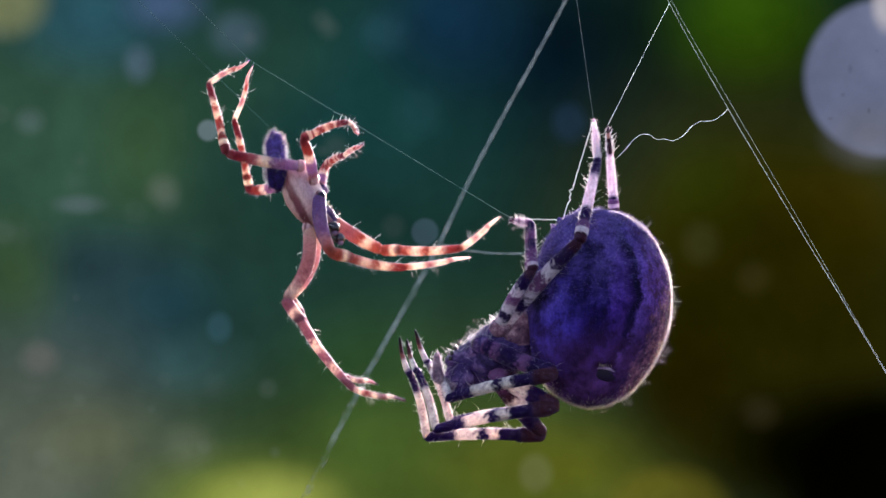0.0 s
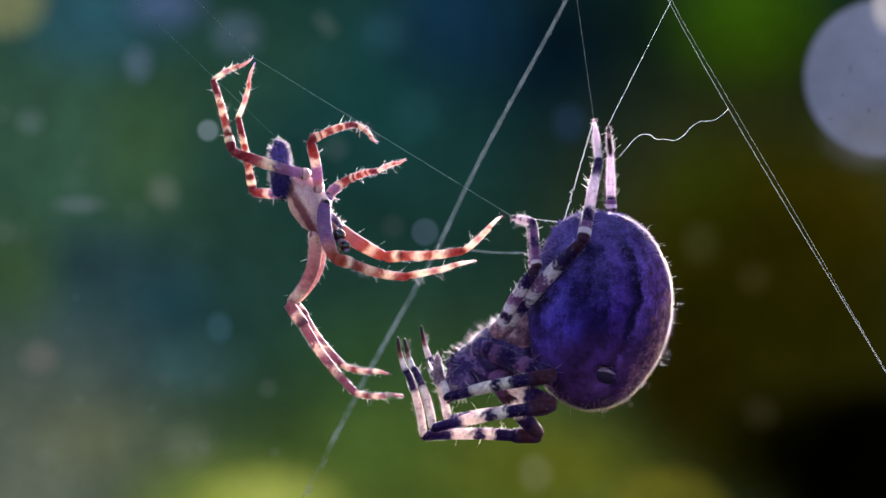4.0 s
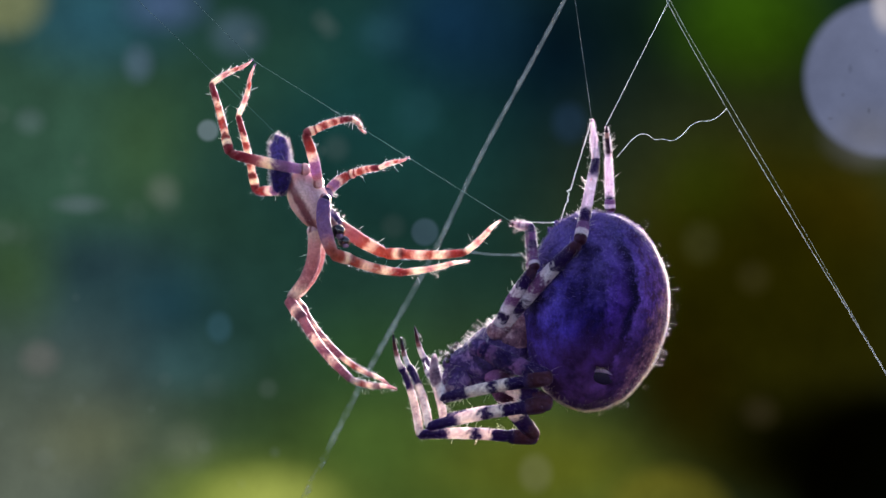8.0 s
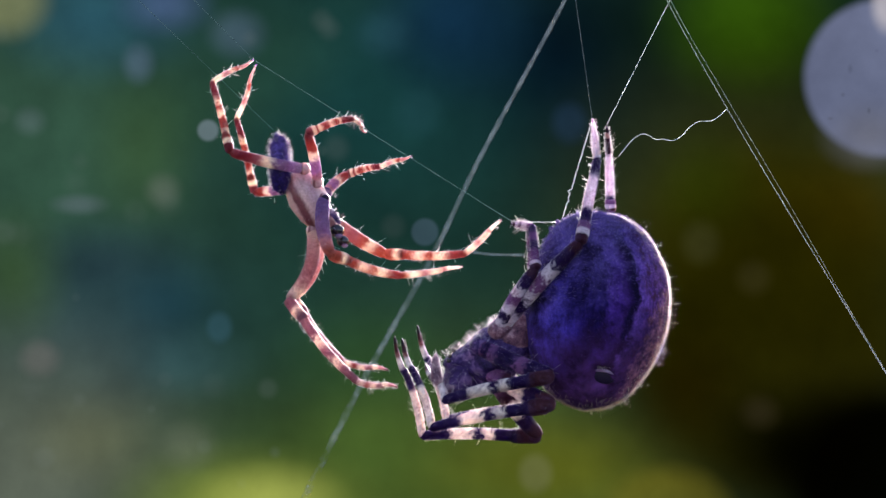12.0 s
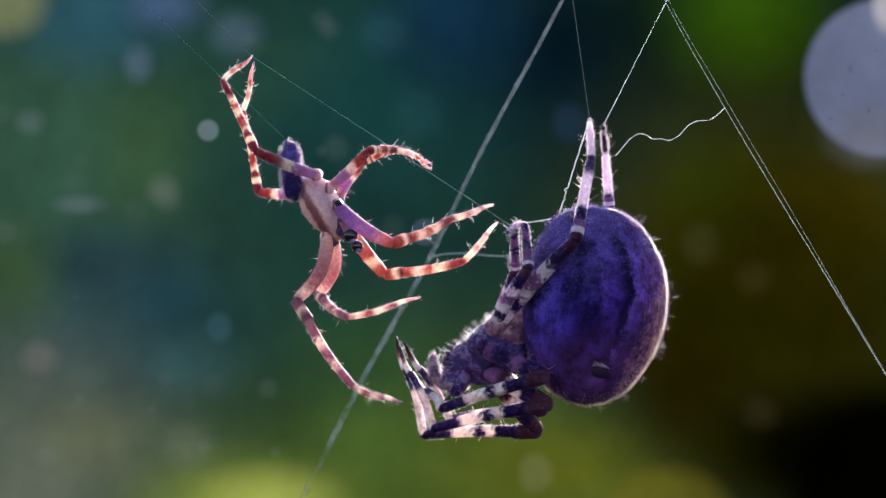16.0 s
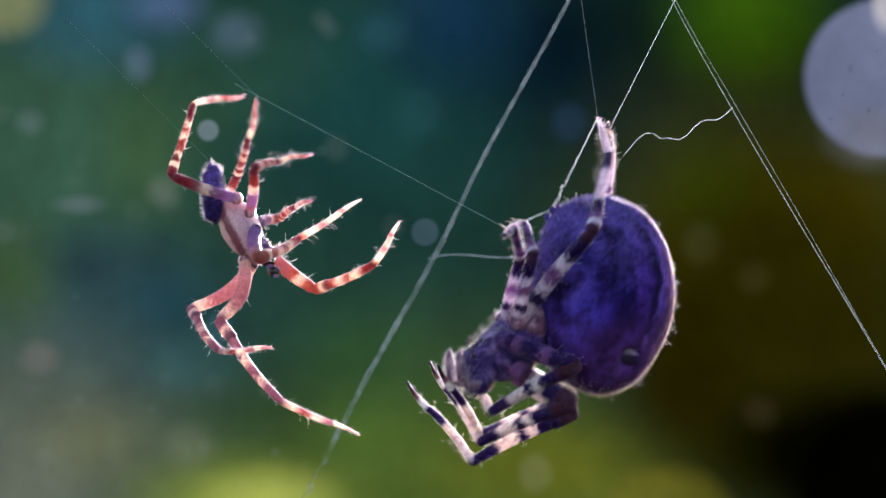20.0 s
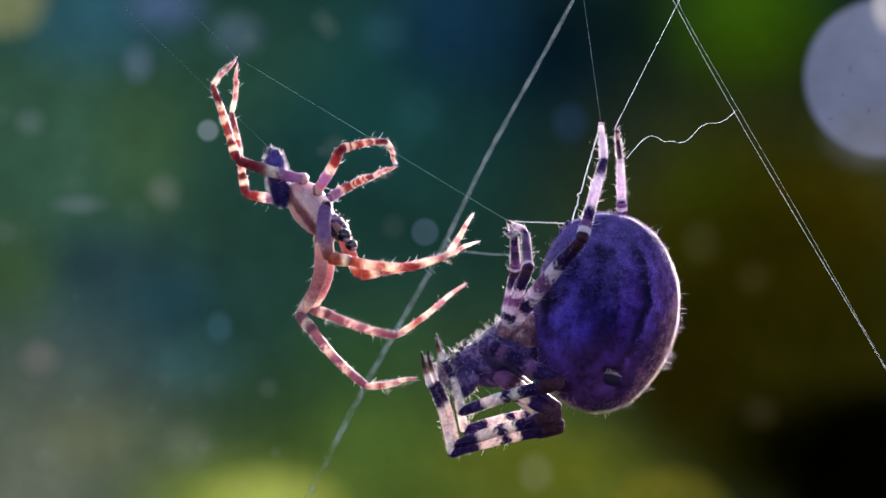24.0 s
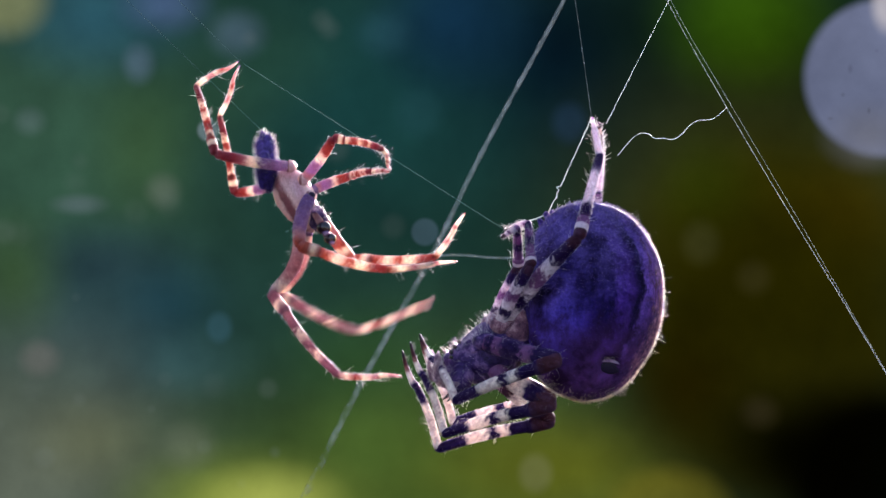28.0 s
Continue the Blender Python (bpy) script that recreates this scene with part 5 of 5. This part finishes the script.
    stride(female, "A", [
        (19.6, 185, 44, 228, 177, 222, 244), (19.8, 235, 44, 273, 173, 255, 242), (20, 265, 29, 295, 168, 275, 234), (20.2, 180, 4, 228, 153, 245, 224),
        (20.5, 215, 14, 255, 163, 258, 222), (20.8, 245, 19, 275, 148, 258, 227), (21, 275, 19, 300, 158, 278, 227), (21.2, 245, 19, 280, 158, 272, 232),
        (21.5, 225, 14, 262, 163, 260, 234), (23.5, 275, 14, 302, 158, 283, 225), (24, 245, 14, 285, 158, 280, 225), (25, 235, 24, 275, 168, 265, 234)])
    stride(female, "A", [
        (26, 260, 19, 295, 158, 272, 232), (27, 240, 19, 280, 168, 265, 234), (28, 241, 21, 278, 166, 264, 234)])
    stride(female, "B", [
        (0, 303, 67, 296, 164, 292, 217), (0.5, 305, 70, 301, 166, 297, 219), (1, 302, 69, 296, 166, 292, 219), (1.5, 299, 67, 296, 164, 292, 217),
        (2, 302, 67, 298, 164, 294, 217), (2.5, 302, 67, 299, 164, 295, 217), (3, 300, 66, 298, 164, 294, 217), (3.5, 299, 66, 298, 164, 294, 217),
        (5.5, 297, 66, 294, 164, 290, 217), (6, 297, 66, 296, 164, 292, 217), (6.5, 299, 66, 296, 164, 292, 217), (7, 299, 66, 298, 164, 294, 217)])
    stride(female, "B", [
        (7.5, 299, 66, 298, 164, 294, 217), (8, 296, 66, 293, 164, 289, 217), (8.5, 291, 67, 291, 166, 287, 219), (9, 294, 67, 290, 166, 286, 219),
        (9.5, 292, 67, 291, 166, 287, 219), (10, 288, 67, 287, 166, 283, 219), (10.5, 289, 67, 288, 166, 284, 219), (11, 296, 67, 294, 164, 290, 217),
        (11.5, 299, 67, 298, 166, 294, 219), (12, 297, 66, 294, 164, 290, 217), (12.5, 294, 66, 293, 164, 289, 217), (14.5, 294, 67, 290, 166, 286, 219)])
    stride(female, "B", [
        (15, 294, 67, 291, 166, 287, 219), (15.5, 294, 67, 290, 166, 286, 219), (16, 295, 71, 288, 168, 283, 222), (16.5, 300, 83, 290, 168, 277, 225),
        (17, 302, 83, 295, 168, 287, 222), (17.5, 288, 73, 285, 168, 280, 222), (18, 295, 73, 290, 168, 280, 224), (18.5, 298, 73, 295, 163, 285, 224),
        (19, 270, 73, 273, 168, 262, 227), (19.2, 260, 78, 265, 173, 258, 232), (19.4, 235, 105, 240, 173, 238, 234), (19.5, 235, 108, 245, 177, 240, 237)])
    stride(female, "B", [
        (19.6, 230, 113, 235, 182, 235, 240), (19.8, 265, 108, 275, 173, 268, 232), (20, 290, 98, 300, 163, 290, 227), (20.2, 293, 65, 290, 158, 272, 220),
        (20.5, 300, 63, 295, 158, 285, 212), (20.8, 275, 63, 280, 148, 275, 217), (21, 290, 63, 304, 153, 290, 217), (21.2, 302, 68, 302, 158, 292, 222),
        (21.5, 290, 78, 290, 168, 283, 225), (23.5, 309, 68, 314, 153, 304, 217), (24, 317, 63, 314, 153, 307, 217), (25, 275, 88, 285, 163, 282, 227)])
    stride(female, "B", [
        (26, 280, 78, 298, 158, 290, 222), (27, 287, 78, 290, 158, 287, 224), (28, 271, 81, 281, 166, 276, 226)])
    stride(female, "C", [
        (0, 159, -37, 156, 46, 121, 54), (0.5, 167, -32, 161, 51, 126, 59), (1, 161, -34, 158, 44, 123, 52), (1.5, 162, -34, 158, 46, 123, 54),
        (2, 164, -35, 160, 44, 124, 52), (2.5, 167, -34, 161, 46, 126, 54), (3, 167, -35, 161, 46, 126, 54), (3.5, 167, -34, 160, 49, 124, 57),
        (5.5, 164, -34, 158, 49, 123, 57), (6, 167, -34, 160, 48, 124, 56), (6.5, 167, -35, 161, 48, 126, 56), (7, 168, -35, 163, 49, 128, 57)])
    stride(female, "C", [
        (7.5, 168, -35, 161, 42, 126, 50), (8, 162, -35, 156, 40, 121, 48), (8.5, 164, -32, 155, 43, 120, 51), (9, 161, -32, 155, 44, 120, 52),
        (9.5, 161, -32, 156, 46, 121, 54), (10, 158, -32, 150, 43, 115, 51), (10.5, 158, -34, 152, 42, 117, 50), (11, 165, -34, 158, 43, 123, 51),
        (11.5, 167, -32, 161, 46, 126, 54), (12, 164, -35, 158, 40, 123, 48), (12.5, 164, -35, 156, 42, 121, 50), (14.5, 159, -34, 153, 43, 118, 51)])
    stride(female, "C", [
        (15, 164, -34, 153, 43, 118, 51), (15.5, 158, -34, 153, 40, 118, 48), (16, 151, -36, 146, 42, 119, 42), (16.5, 131, -36, 126, 39, 99, 37),
        (17, 136, -36, 126, 39, 113, 78), (17.5, 131, -41, 121, 19, 96, 51), (18, 141, -36, 126, 29, 103, 55), (18.5, 141, -36, 131, 29, 121, 53),
        (19, 116, -36, 113, 24, 86, 36), (19.2, 111, -31, 111, 24, 83, 29), (19.4, 91, -36, 91, 29, 69, 19), (19.5, 96, -36, 91, 44, 66, 29)])
    stride(female, "C", [
        (19.6, 91, -26, 96, 53, 71, 24), (19.8, 131, -21, 116, 34, 96, 24), (20, 161, -11, 146, 46, 113, 36), (20.2, 61, -125, 83, -26, 86, 36),
        (20.5, 131, -66, 111, -6, 94, 41), (20.8, 151, -31, 131, 34, 99, 44), (21, 190, -21, 161, 49, 123, 55), (21.2, 156, -21, 141, 44, 116, 51),
        (21.5, 146, -26, 136, 39, 99, 42), (23.5, 185, -36, 151, 44, 119, 60), (24, 151, -36, 146, 29, 116, 49), (25, 141, -31, 141, 29, 113, 24)])
    stride(female, "C", [
        (26, 171, -36, 151, 44, 116, 39), (27, 151, -26, 146, 44, 109, 36), (28, 156, -29, 151, 46, 109, 34)])
    stride(female, "D", [
        (0, 199, -219, 9, -265, -24, -201), (0.5, 208, -217, 14, -262, -19, -198), (1, 201, -217, 11, -263, -22, -199), (1.5, 199, -219, 6, -260, -27, -196),
        (2, 201, -220, 9, -263, -24, -199), (2.5, 201, -220, 11, -262, -22, -198), (3, 202, -222, 11, -263, -22, -199), (3.5, 199, -222, 8, -263, -25, -199),
        (5.5, 194, -225, 5, -263, -28, -199), (6, 194, -227, 5, -263, -28, -199), (6.5, 196, -228, 6, -265, -27, -201), (7, 198, -228, 6, -263, -27, -199)])
    stride(female, "D", [
        (7.5, 202, -224, 8, -266, -25, -202), (8, 190, -227, 0, -265, -33, -201), (8.5, 190, -224, -3, -260, -36, -196), (9, 190, -222, -2, -263, -34, -199),
        (9.5, 188, -222, -3, -260, -36, -196), (10, 185, -220, -8, -260, -41, -196), (10.5, 187, -222, -6, -262, -39, -198), (11, 194, -224, 3, -263, -30, -199),
        (11.5, 194, -220, 3, -259, -30, -195), (12, 193, -224, 3, -268, -30, -204), (12.5, 193, -224, 0, -263, -33, -199), (14.5, 191, -220, 0, -263, -33, -199)])
    stride(female, "D", [
        (15, 196, -222, 3, -265, -30, -201), (15.5, 188, -219, 2, -271, -32, -207), (16, 185, -224, -3, -284, -43, -234), (16.5, 141, -244, -53, -262, -95, -120),
        (17, 151, -234, -48, -254, -38, -125), (17.5, 176, -224, -38, -259, -68, -95), (18, 151, -244, -53, -234, -53, -105), (18.5, 91, -274, -72, -185, -82, -56),
        (19, 126, -234, -72, -224, -68, -125), (19.2, 136, -234, -58, -264, -122, -145), (19.4, 151, -195, -18, -309, -107, -180), (19.5, 156, -185, 2, -323, -112, -214)])
    stride(female, "D", [
        (19.6, 171, -195, 17, -304, -77, -224), (19.8, 180, -214, 42, -289, -38, -199), (20, 240, -204, 86, -289, 17, -195), (20.2, 146, -224, -28, -294, -43, -224),
        (20.5, 180, -234, -3, -299, -28, -224), (20.8, 180, -234, -8, -269, -53, -135), (21, 215, -234, 37, -264, -18, -125), (21.2, 195, -224, 7, -264, -33, -130),
        (21.5, 180, -224, 2, -289, -58, -195), (23.5, 235, -224, 52, -274, -1, -140), (24, 210, -234, 32, -289, -13, -150), (25, 215, -199, 37, -264, -28, -145)])
    stride(female, "D", [
        (26, 225, -199, 47, -279, -16, -155), (27, 205, -204, 27, -269, -33, -145), (28, 206, -195, 21, -269, -39, -154)])
    stride(female, "E", [
        (0, 202, -277, -13, -320, -64, -160), (0.5, 207, -274, -8, -317, -60, -158), (1, 204, -277, -11, -320, -63, -160), (1.5, 198, -274, -17, -317, -66, -156),
        (2, 201, -275, -14, -318, -63, -158), (2.5, 201, -274, -14, -317, -61, -156), (3, 202, -277, -13, -320, -63, -160), (3.5, 199, -275, -16, -318, -66, -158),
        (5.5, 195, -275, -20, -318, -72, -160), (6, 196, -275, -19, -318, -72, -158), (6.5, 196, -275, -19, -318, -70, -160), (7, 198, -275, -17, -318, -70, -160)])
    stride(female, "E", [
        (7.5, 198, -275, -17, -318, -72, -161), (8, 190, -272, -25, -315, -75, -156), (8.5, 186, -269, -30, -312, -79, -154), (9, 189, -272, -26, -315, -78, -156),
        (9.5, 187, -271, -28, -314, -78, -154), (10, 182, -269, -32, -312, -82, -154), (10.5, 184, -271, -31, -314, -81, -155), (11, 192, -272, -23, -315, -75, -156),
        (11.5, 192, -268, -23, -311, -73, -152), (12, 195, -274, -20, -317, -73, -158), (12.5, 192, -274, -23, -317, -75, -158), (14.5, 190, -272, -25, -315, -76, -155)])
    stride(female, "E", [
        (15, 193, -274, -22, -317, -75, -158), (15.5, 189, -272, -26, -315, -76, -154), (16, 190, -274, -18, -319, -77, -170), (16.5, 205, -279, 37, -325, -58, -204),
        (17, 205, -274, 42, -328, -48, -195), (17.5, 180, -274, -8, -323, -97, -195), (18, 180, -269, -18, -323, -97, -140), (18.5, 180, -289, -77, -259, -119, -95),
        (19, 146, -279, -68, -314, -122, -135), (19.2, 141, -259, -68, -299, -122, -150), (19.4, 146, -254, -38, -328, -122, -175), (19.5, 151, -244, -18, -333, -117, -224)])
    stride(female, "E", [
        (19.6, 176, -234, 32, -343, -77, -234), (19.8, 190, -244, 22, -338, -68, -199), (20, 230, -274, 66, -343, -23, -199), (20.2, 171, -274, -23, -348, -87, -175),
        (20.5, 195, -294, 7, -363, -53, -185), (20.8, 180, -279, -18, -323, -72, -165), (21, 205, -274, 12, -323, -38, -155), (21.2, 195, -274, 2, -323, -53, -160),
        (21.5, 180, -269, -3, -323, -68, -195), (23.5, 220, -279, 37, -333, -23, -175), (24, 205, -294, 22, -348, -28, -175), (25, 210, -274, 22, -338, -38, -185)])
    stride(female, "E", [
        (26, 210, -274, 32, -323, -35, -175), (27, 195, -284, -8, -343, -48, -165), (28, 196, -274, 2, -328, -58, -164)])
    stride(female, "F", [
        (0, 178, -329, -31, -334, -78, -152), (0.5, 181, -328, -26, -331, -74, -150), (1, 178, -329, -29, -334, -77, -152), (1.5, 172, -329, -35, -331, -80, -148),
        (2, 175, -331, -32, -332, -77, -150), (2.5, 176, -331, -32, -331, -75, -148), (3, 176, -332, -31, -334, -77, -152), (3.5, 173, -331, -34, -332, -80, -150),
        (5.5, 170, -332, -38, -332, -86, -152), (6, 172, -332, -37, -332, -86, -150), (6.5, 172, -334, -37, -332, -84, -152), (7, 173, -334, -35, -332, -84, -152)])
    stride(female, "F", [
        (7.5, 173, -332, -35, -332, -86, -153), (8, 165, -334, -43, -329, -89, -148), (8.5, 161, -331, -48, -326, -93, -146), (9, 165, -332, -44, -329, -92, -148),
        (9.5, 164, -331, -46, -328, -92, -146), (10, 159, -329, -50, -326, -96, -146), (10.5, 159, -331, -49, -328, -95, -147), (11, 167, -332, -41, -329, -89, -148),
        (11.5, 167, -329, -41, -325, -87, -144), (12, 170, -332, -38, -331, -87, -150), (12.5, 168, -331, -41, -331, -89, -150), (14.5, 165, -331, -43, -329, -90, -147)])
    stride(female, "F", [
        (15, 167, -331, -40, -331, -89, -150), (15.5, 164, -328, -44, -329, -90, -146), (16, 171, -323, -40, -330, -82, -155), (16.5, 198, -314, 2, -358, -58, -204),
        (17, 205, -294, 17, -355, -68, -199), (17.5, 185, -294, -18, -343, -107, -190), (18, 180, -284, -23, -333, -107, -175), (18.5, 180, -299, -33, -328, -112, -115),
        (19, 151, -289, -68, -323, -132, -155), (19.2, 146, -269, -72, -323, -137, -145), (19.4, 141, -274, -48, -348, -137, -180), (19.5, 151, -264, -23, -351, -132, -214)])
    stride(female, "F", [
        (19.6, 171, -244, 17, -388, -112, -264), (19.8, 185, -254, 12, -378, -127, -259), (20, 235, -289, 52, -378, -63, -234), (20.2, 176, -294, -18, -375, -107, -219),
        (20.5, 200, -304, 17, -383, -72, -224), (20.8, 176, -294, -28, -348, -97, -180), (21, 205, -289, 7, -348, -68, -175), (21.2, 200, -289, -3, -345, -70, -180),
        (21.5, 185, -284, -13, -338, -77, -195), (23.5, 225, -299, 27, -355, -43, -185), (24, 210, -314, 14, -363, -38, -180), (25, 210, -304, 17, -373, -63, -214)])
    stride(female, "F", [
        (26, 205, -304, 12, -368, -53, -185), (27, 190, -314, -13, -355, -63, -175), (28, 194, -304, -9, -354, -72, -179)])
    stride(female, "G", [
        (0, 192, -283, 13, -307, -50, -140), (0.5, 197, -280, 18, -304, -47, -136), (1, 194, -283, 15, -307, -44, -133), (1.5, 188, -280, 9, -304, -43, -133),
        (2, 191, -281, 12, -305, -43, -133), (2.5, 191, -280, 12, -304, -42, -133), (3, 192, -283, 13, -307, -42, -133), (3.5, 189, -281, 10, -305, -41, -133),
        (5.5, 185, -281, 6, -305, -39, -133), (6, 186, -281, 7, -305, -38, -133), (6.5, 186, -281, 7, -305, -38, -133), (7, 188, -281, 9, -305, -37, -133)])
    stride(female, "G", [
        (7.5, 188, -281, 9, -305, -44, -135), (8, 180, -278, 1, -302, -50, -137), (8.5, 176, -275, -4, -299, -49, -136), (9, 179, -278, 0, -302, -49, -135),
        (9.5, 177, -277, -2, -301, -48, -134), (10, 172, -275, -6, -299, -47, -133), (10.5, 174, -277, -5, -301, -47, -132), (11, 182, -278, 3, -302, -46, -131),
        (11.5, 182, -274, 3, -298, -46, -132), (12, 185, -280, 6, -304, -46, -133), (12.5, 182, -280, 3, -304, -46, -134), (14.5, 180, -278, 1, -302, -46, -138)])
    stride(female, "G", [
        (15, 183, -280, 4, -304, -46, -139), (15.5, 179, -278, 0, -302, -46, -139), (16, 180, -284, 12, -304, -68, -165), (16.5, 190, -284, 32, -323, -53, -195),
        (17, 190, -284, 37, -323, -33, -155), (17.5, 180, -274, 32, -304, -77, -115), (18, 180, -274, 12, -284, -77, -185), (18.5, 180, -274, -48, -224, -38, -66),
        (19, 141, -274, -28, -274, -107, -195), (19.2, 141, -254, -28, -274, -112, -155), (19.4, 141, -244, -8, -299, -107, -180), (19.5, 151, -234, -8, -314, -107, -224)])
    stride(female, "G", [
        (19.6, 180, -234, 52, -333, -68, -244), (19.8, 190, -234, 32, -323, -58, -195), (20, 235, -264, 66, -333, -8, -204), (20.2, 171, -264, 12, -314, -77, -195),
        (20.5, 195, -284, 32, -323, -38, -195), (20.8, 180, -274, -13, -299, -58, -155), (21, 205, -274, 17, -304, -33, -145), (21.2, 195, -274, 17, -299, -38, -135),
        (21.5, 180, -264, 2, -314, -58, -204), (23.5, 225, -274, 42, -314, -13, -150), (24, 205, -284, 37, -323, -13, -145), (25, 210, -264, 37, -323, -33, -145)])
    stride(female, "G", [
        (26, 210, -274, 37, -323, -18, -153), (27, 195, -274, 17, -314, -33, -145), (28, 196, -264, 16, -309, -41, -150)])
    stride(female, "H", [
        (16, 129, -38, 126, 34, 113, 28), (16.5, 109, -38, 106, 31, 93, 23),
        (17, 114, -38, 106, 31, 107, 64), (17.5, 109, -43, 101, 11, 90, 37), (18, 119, -38, 106, 21, 97, 41), (18.5, 119, -38, 111, 21, 115, 39),
        (19, 94, -38, 93, 16, 80, 22), (19.2, 89, -33, 91, 16, 77, 15), (19.4, 69, -38, 71, 21, 63, 5), (19.5, 74, -38, 71, 36, 60, 15)])
    stride(female, "H", [
        (19.6, 69, -28, 76, 45, 65, 10), (19.8, 109, -23, 96, 26, 90, 10), (20, 139, -13, 126, 38, 107, 22), (20.2, 39, -127, 63, -34, 80, 22),
        (20.5, 109, -68, 91, -14, 88, 27), (20.8, 129, -33, 111, 26, 93, 30), (21, 168, -23, 141, 41, 117, 41), (21.2, 134, -23, 121, 36, 110, 37),
        (21.5, 124, -28, 116, 31, 93, 28), (23.5, 163, -38, 131, 36, 113, 46), (24, 129, -38, 126, 21, 110, 35), (25, 119, -33, 121, 21, 107, 10)])
    stride(female, "H", [
        (26, 149, -38, 131, 36, 110, 25), (27, 129, -28, 126, 36, 103, 22), (28, 134, -31, 131, 38, 103, 20)])
    stand(male, [(24.5, -249, 109, -1, 0), (26.5, -254, 105, -1.6, 0), (27.5, -273, 92, 0.5, 0)])
    stride(male, "A", [(24.5, -363, 189, -392, 304, -359, 337), (26.5, -378, 172, -422, 289, -361, 334), (27.5, -389, 172, -430, 292, -370, 332)])
    stride(male, "B", [(24.5, -380, 100, -411, 232, -364, 329), (26.5, -358, 95, -386, 234, -359, 328), (27.5, -385, 93, -405, 236, -368, 318)])
    stride(male, "C", [(24.5, -181, 189, -102, 189, -83, 148), (26.5, -192, 188, -104, 185, -82, 143), (27.5, -205, 184, -114, 179, -83, 158)])
    stride(male, "D", [(24.5, -148, 131, -114, 136, -84, 147), (26.5, -174, 123, -127, 135, -82, 142), (27.5, -196, 121, -148, 136, -86, 158)])
    stride(male, "E", [(24.5, -138, 21, 6, 26, 82, 76), (26.5, -215, -1, -58, -34, 50, 0), (27.5, -263, -11, -109, -51, 6, -14)])
    stride(male, "F", [(24.5, -157, -27, -4, 2, 44, 74), (26.5, -160, -26, 0, -16, 41, 67), (27.5, -157, -34, -14, -25, 41, 60)])
    stride(male, "G", [(24.5, -296, -99, -205, -238, -95, -243), (26.5, -270, -105, -144, -235, -63, -228), (27.5, -301, -109, -188, -245, -71, -245)])
    stride(male, "H", [(24.5, -239, -75, -90, -166, 63, -135), (26.5, -258, -94, -109, -161, 23, -85), (27.5, -215, -85, -23, -32, 63, 102)])
    stand(female, [(24.5, 286, -106, 0.9, 8), (26.5, 266, -98, -0.2, 12.6), (27.5, 262, -96, -0.8, 11.4)])
    stride(female, "A", [(24.5, 274, -8, 303, 155, 288, 229), (26.5, 250, 19, 288, 163, 268, 233), (27.5, 240, 20, 279, 167, 264, 234)])
    stride(female, "B", [(24.5, 298, 62, 306, 150, 296, 222), (26.5, 284, 78, 294, 158, 288, 223), (27.5, 279, 80, 286, 162, 282, 225)])
    stride(female, "C", [(24.5, 188, -32, 159, 40, 118, 40), (26.5, 161, -31, 148, 44, 112, 38), (27.5, 154, -28, 148, 45, 109, 35)])
    stride(female, "D", [(24.5, 240, -214, 53, -276, 1, -161), (26.5, 215, -202, 37, -274, -24, -150), (27.5, 206, -200, 24, -269, -36, -150)])
    stride(female, "E", [(24.5, 221, -262, 20, -329, -18, -176), (26.5, 202, -279, 12, -333, -42, -170), (27.5, 196, -279, -3, -336, -53, -164)])
    stride(female, "F", [(24.5, 207, -310, 15, -358, -42, -180), (26.5, 198, -309, 0, -362, -58, -180), (27.5, 192, -309, -11, -354, -68, -177)])
    stride(female, "G", [(24.5, 215, -270, 39, -315, -4, -166), (26.5, 202, -274, 27, -318, -26, -149), (27.5, 196, -269, 16, -312, -37, -148)])
    stride(female, "H", [(24.5, 168, -36, 139, 32, 112, 32), (26.5, 139, -33, 128, 36, 106, 24), (27.5, 132, -30, 128, 37, 103, 21)])
    for t, marks in female.strides["C"].items():
        if t < 15.6:
            female.strides["H"][t] = [(u - 4, v - 3) for u, v in marks]
    for t in (19.967, 20.033):
        male.stands[t] = male.stands[20]
        for k in "EFGH":
            male.strides[k][t] = male.strides[k][20]
    for who in (male, female):
        walk(who.root, [(t, who.stands[t]) for t in sorted(who.stands)])
        for k in who.hips:
            lengths = leg_lengths(who, k)
            if who is male:
                segments = limb(who.root, lengths, MALE_GIRTH[k], MALE_FRONT if k in "GH" else MALE_SIDE if k == "A" else MALE_PALP_LEG if k == "E" else MALE_REACH if k == "F" else MALE_SKIN, 15 if k in "GH" else 10, 30, PALE_HAIR, MALE_BOW[k], 0.38)
            else:
                segments = limb(who.root, lengths, 14.8 if k in "DEFG" else 10.6 if k in "BCH" else 12.4, FEMALE_SKIN if k == "D" else FEMALE_LOW if k in "EFG" else FEMALE_HIND if k == "A" else FEMALE_REAR if k == "B" else FEMALE_SHORT, 26 if k in "AB" else 14, 44, PALE_HAIR, FEMALE_BOW[k], 0.40)
            move_leg(who, k, segments, lengths)
    move_silk()


MALE_GIRTH = {"A": 9.0, "B": 8.6, "C": 8.6, "D": 8.2, "E": 11.6, "F": 11.0, "G": 11.0, "H": 10.6}
MALE_BOW = {"A": (-3, 2, -3), "B": (-3, 2, 3), "C": (3, -4, -4), "D": (-4, -3, -2), "E": (8, 6, 2), "F": (4, 4, 2), "G": (-18, 7, 3), "H": (-14, 6, 3)}
FEMALE_BOW = {"A": (-4, 0, 0), "B": (0, 0, 0), "C": (-4, 0, 0), "D": (4, 3, 5), "E": (4, 4, 5), "F": (4, 5, 6), "G": (4, 4, 5), "H": (0, 0, 0)}
motions()
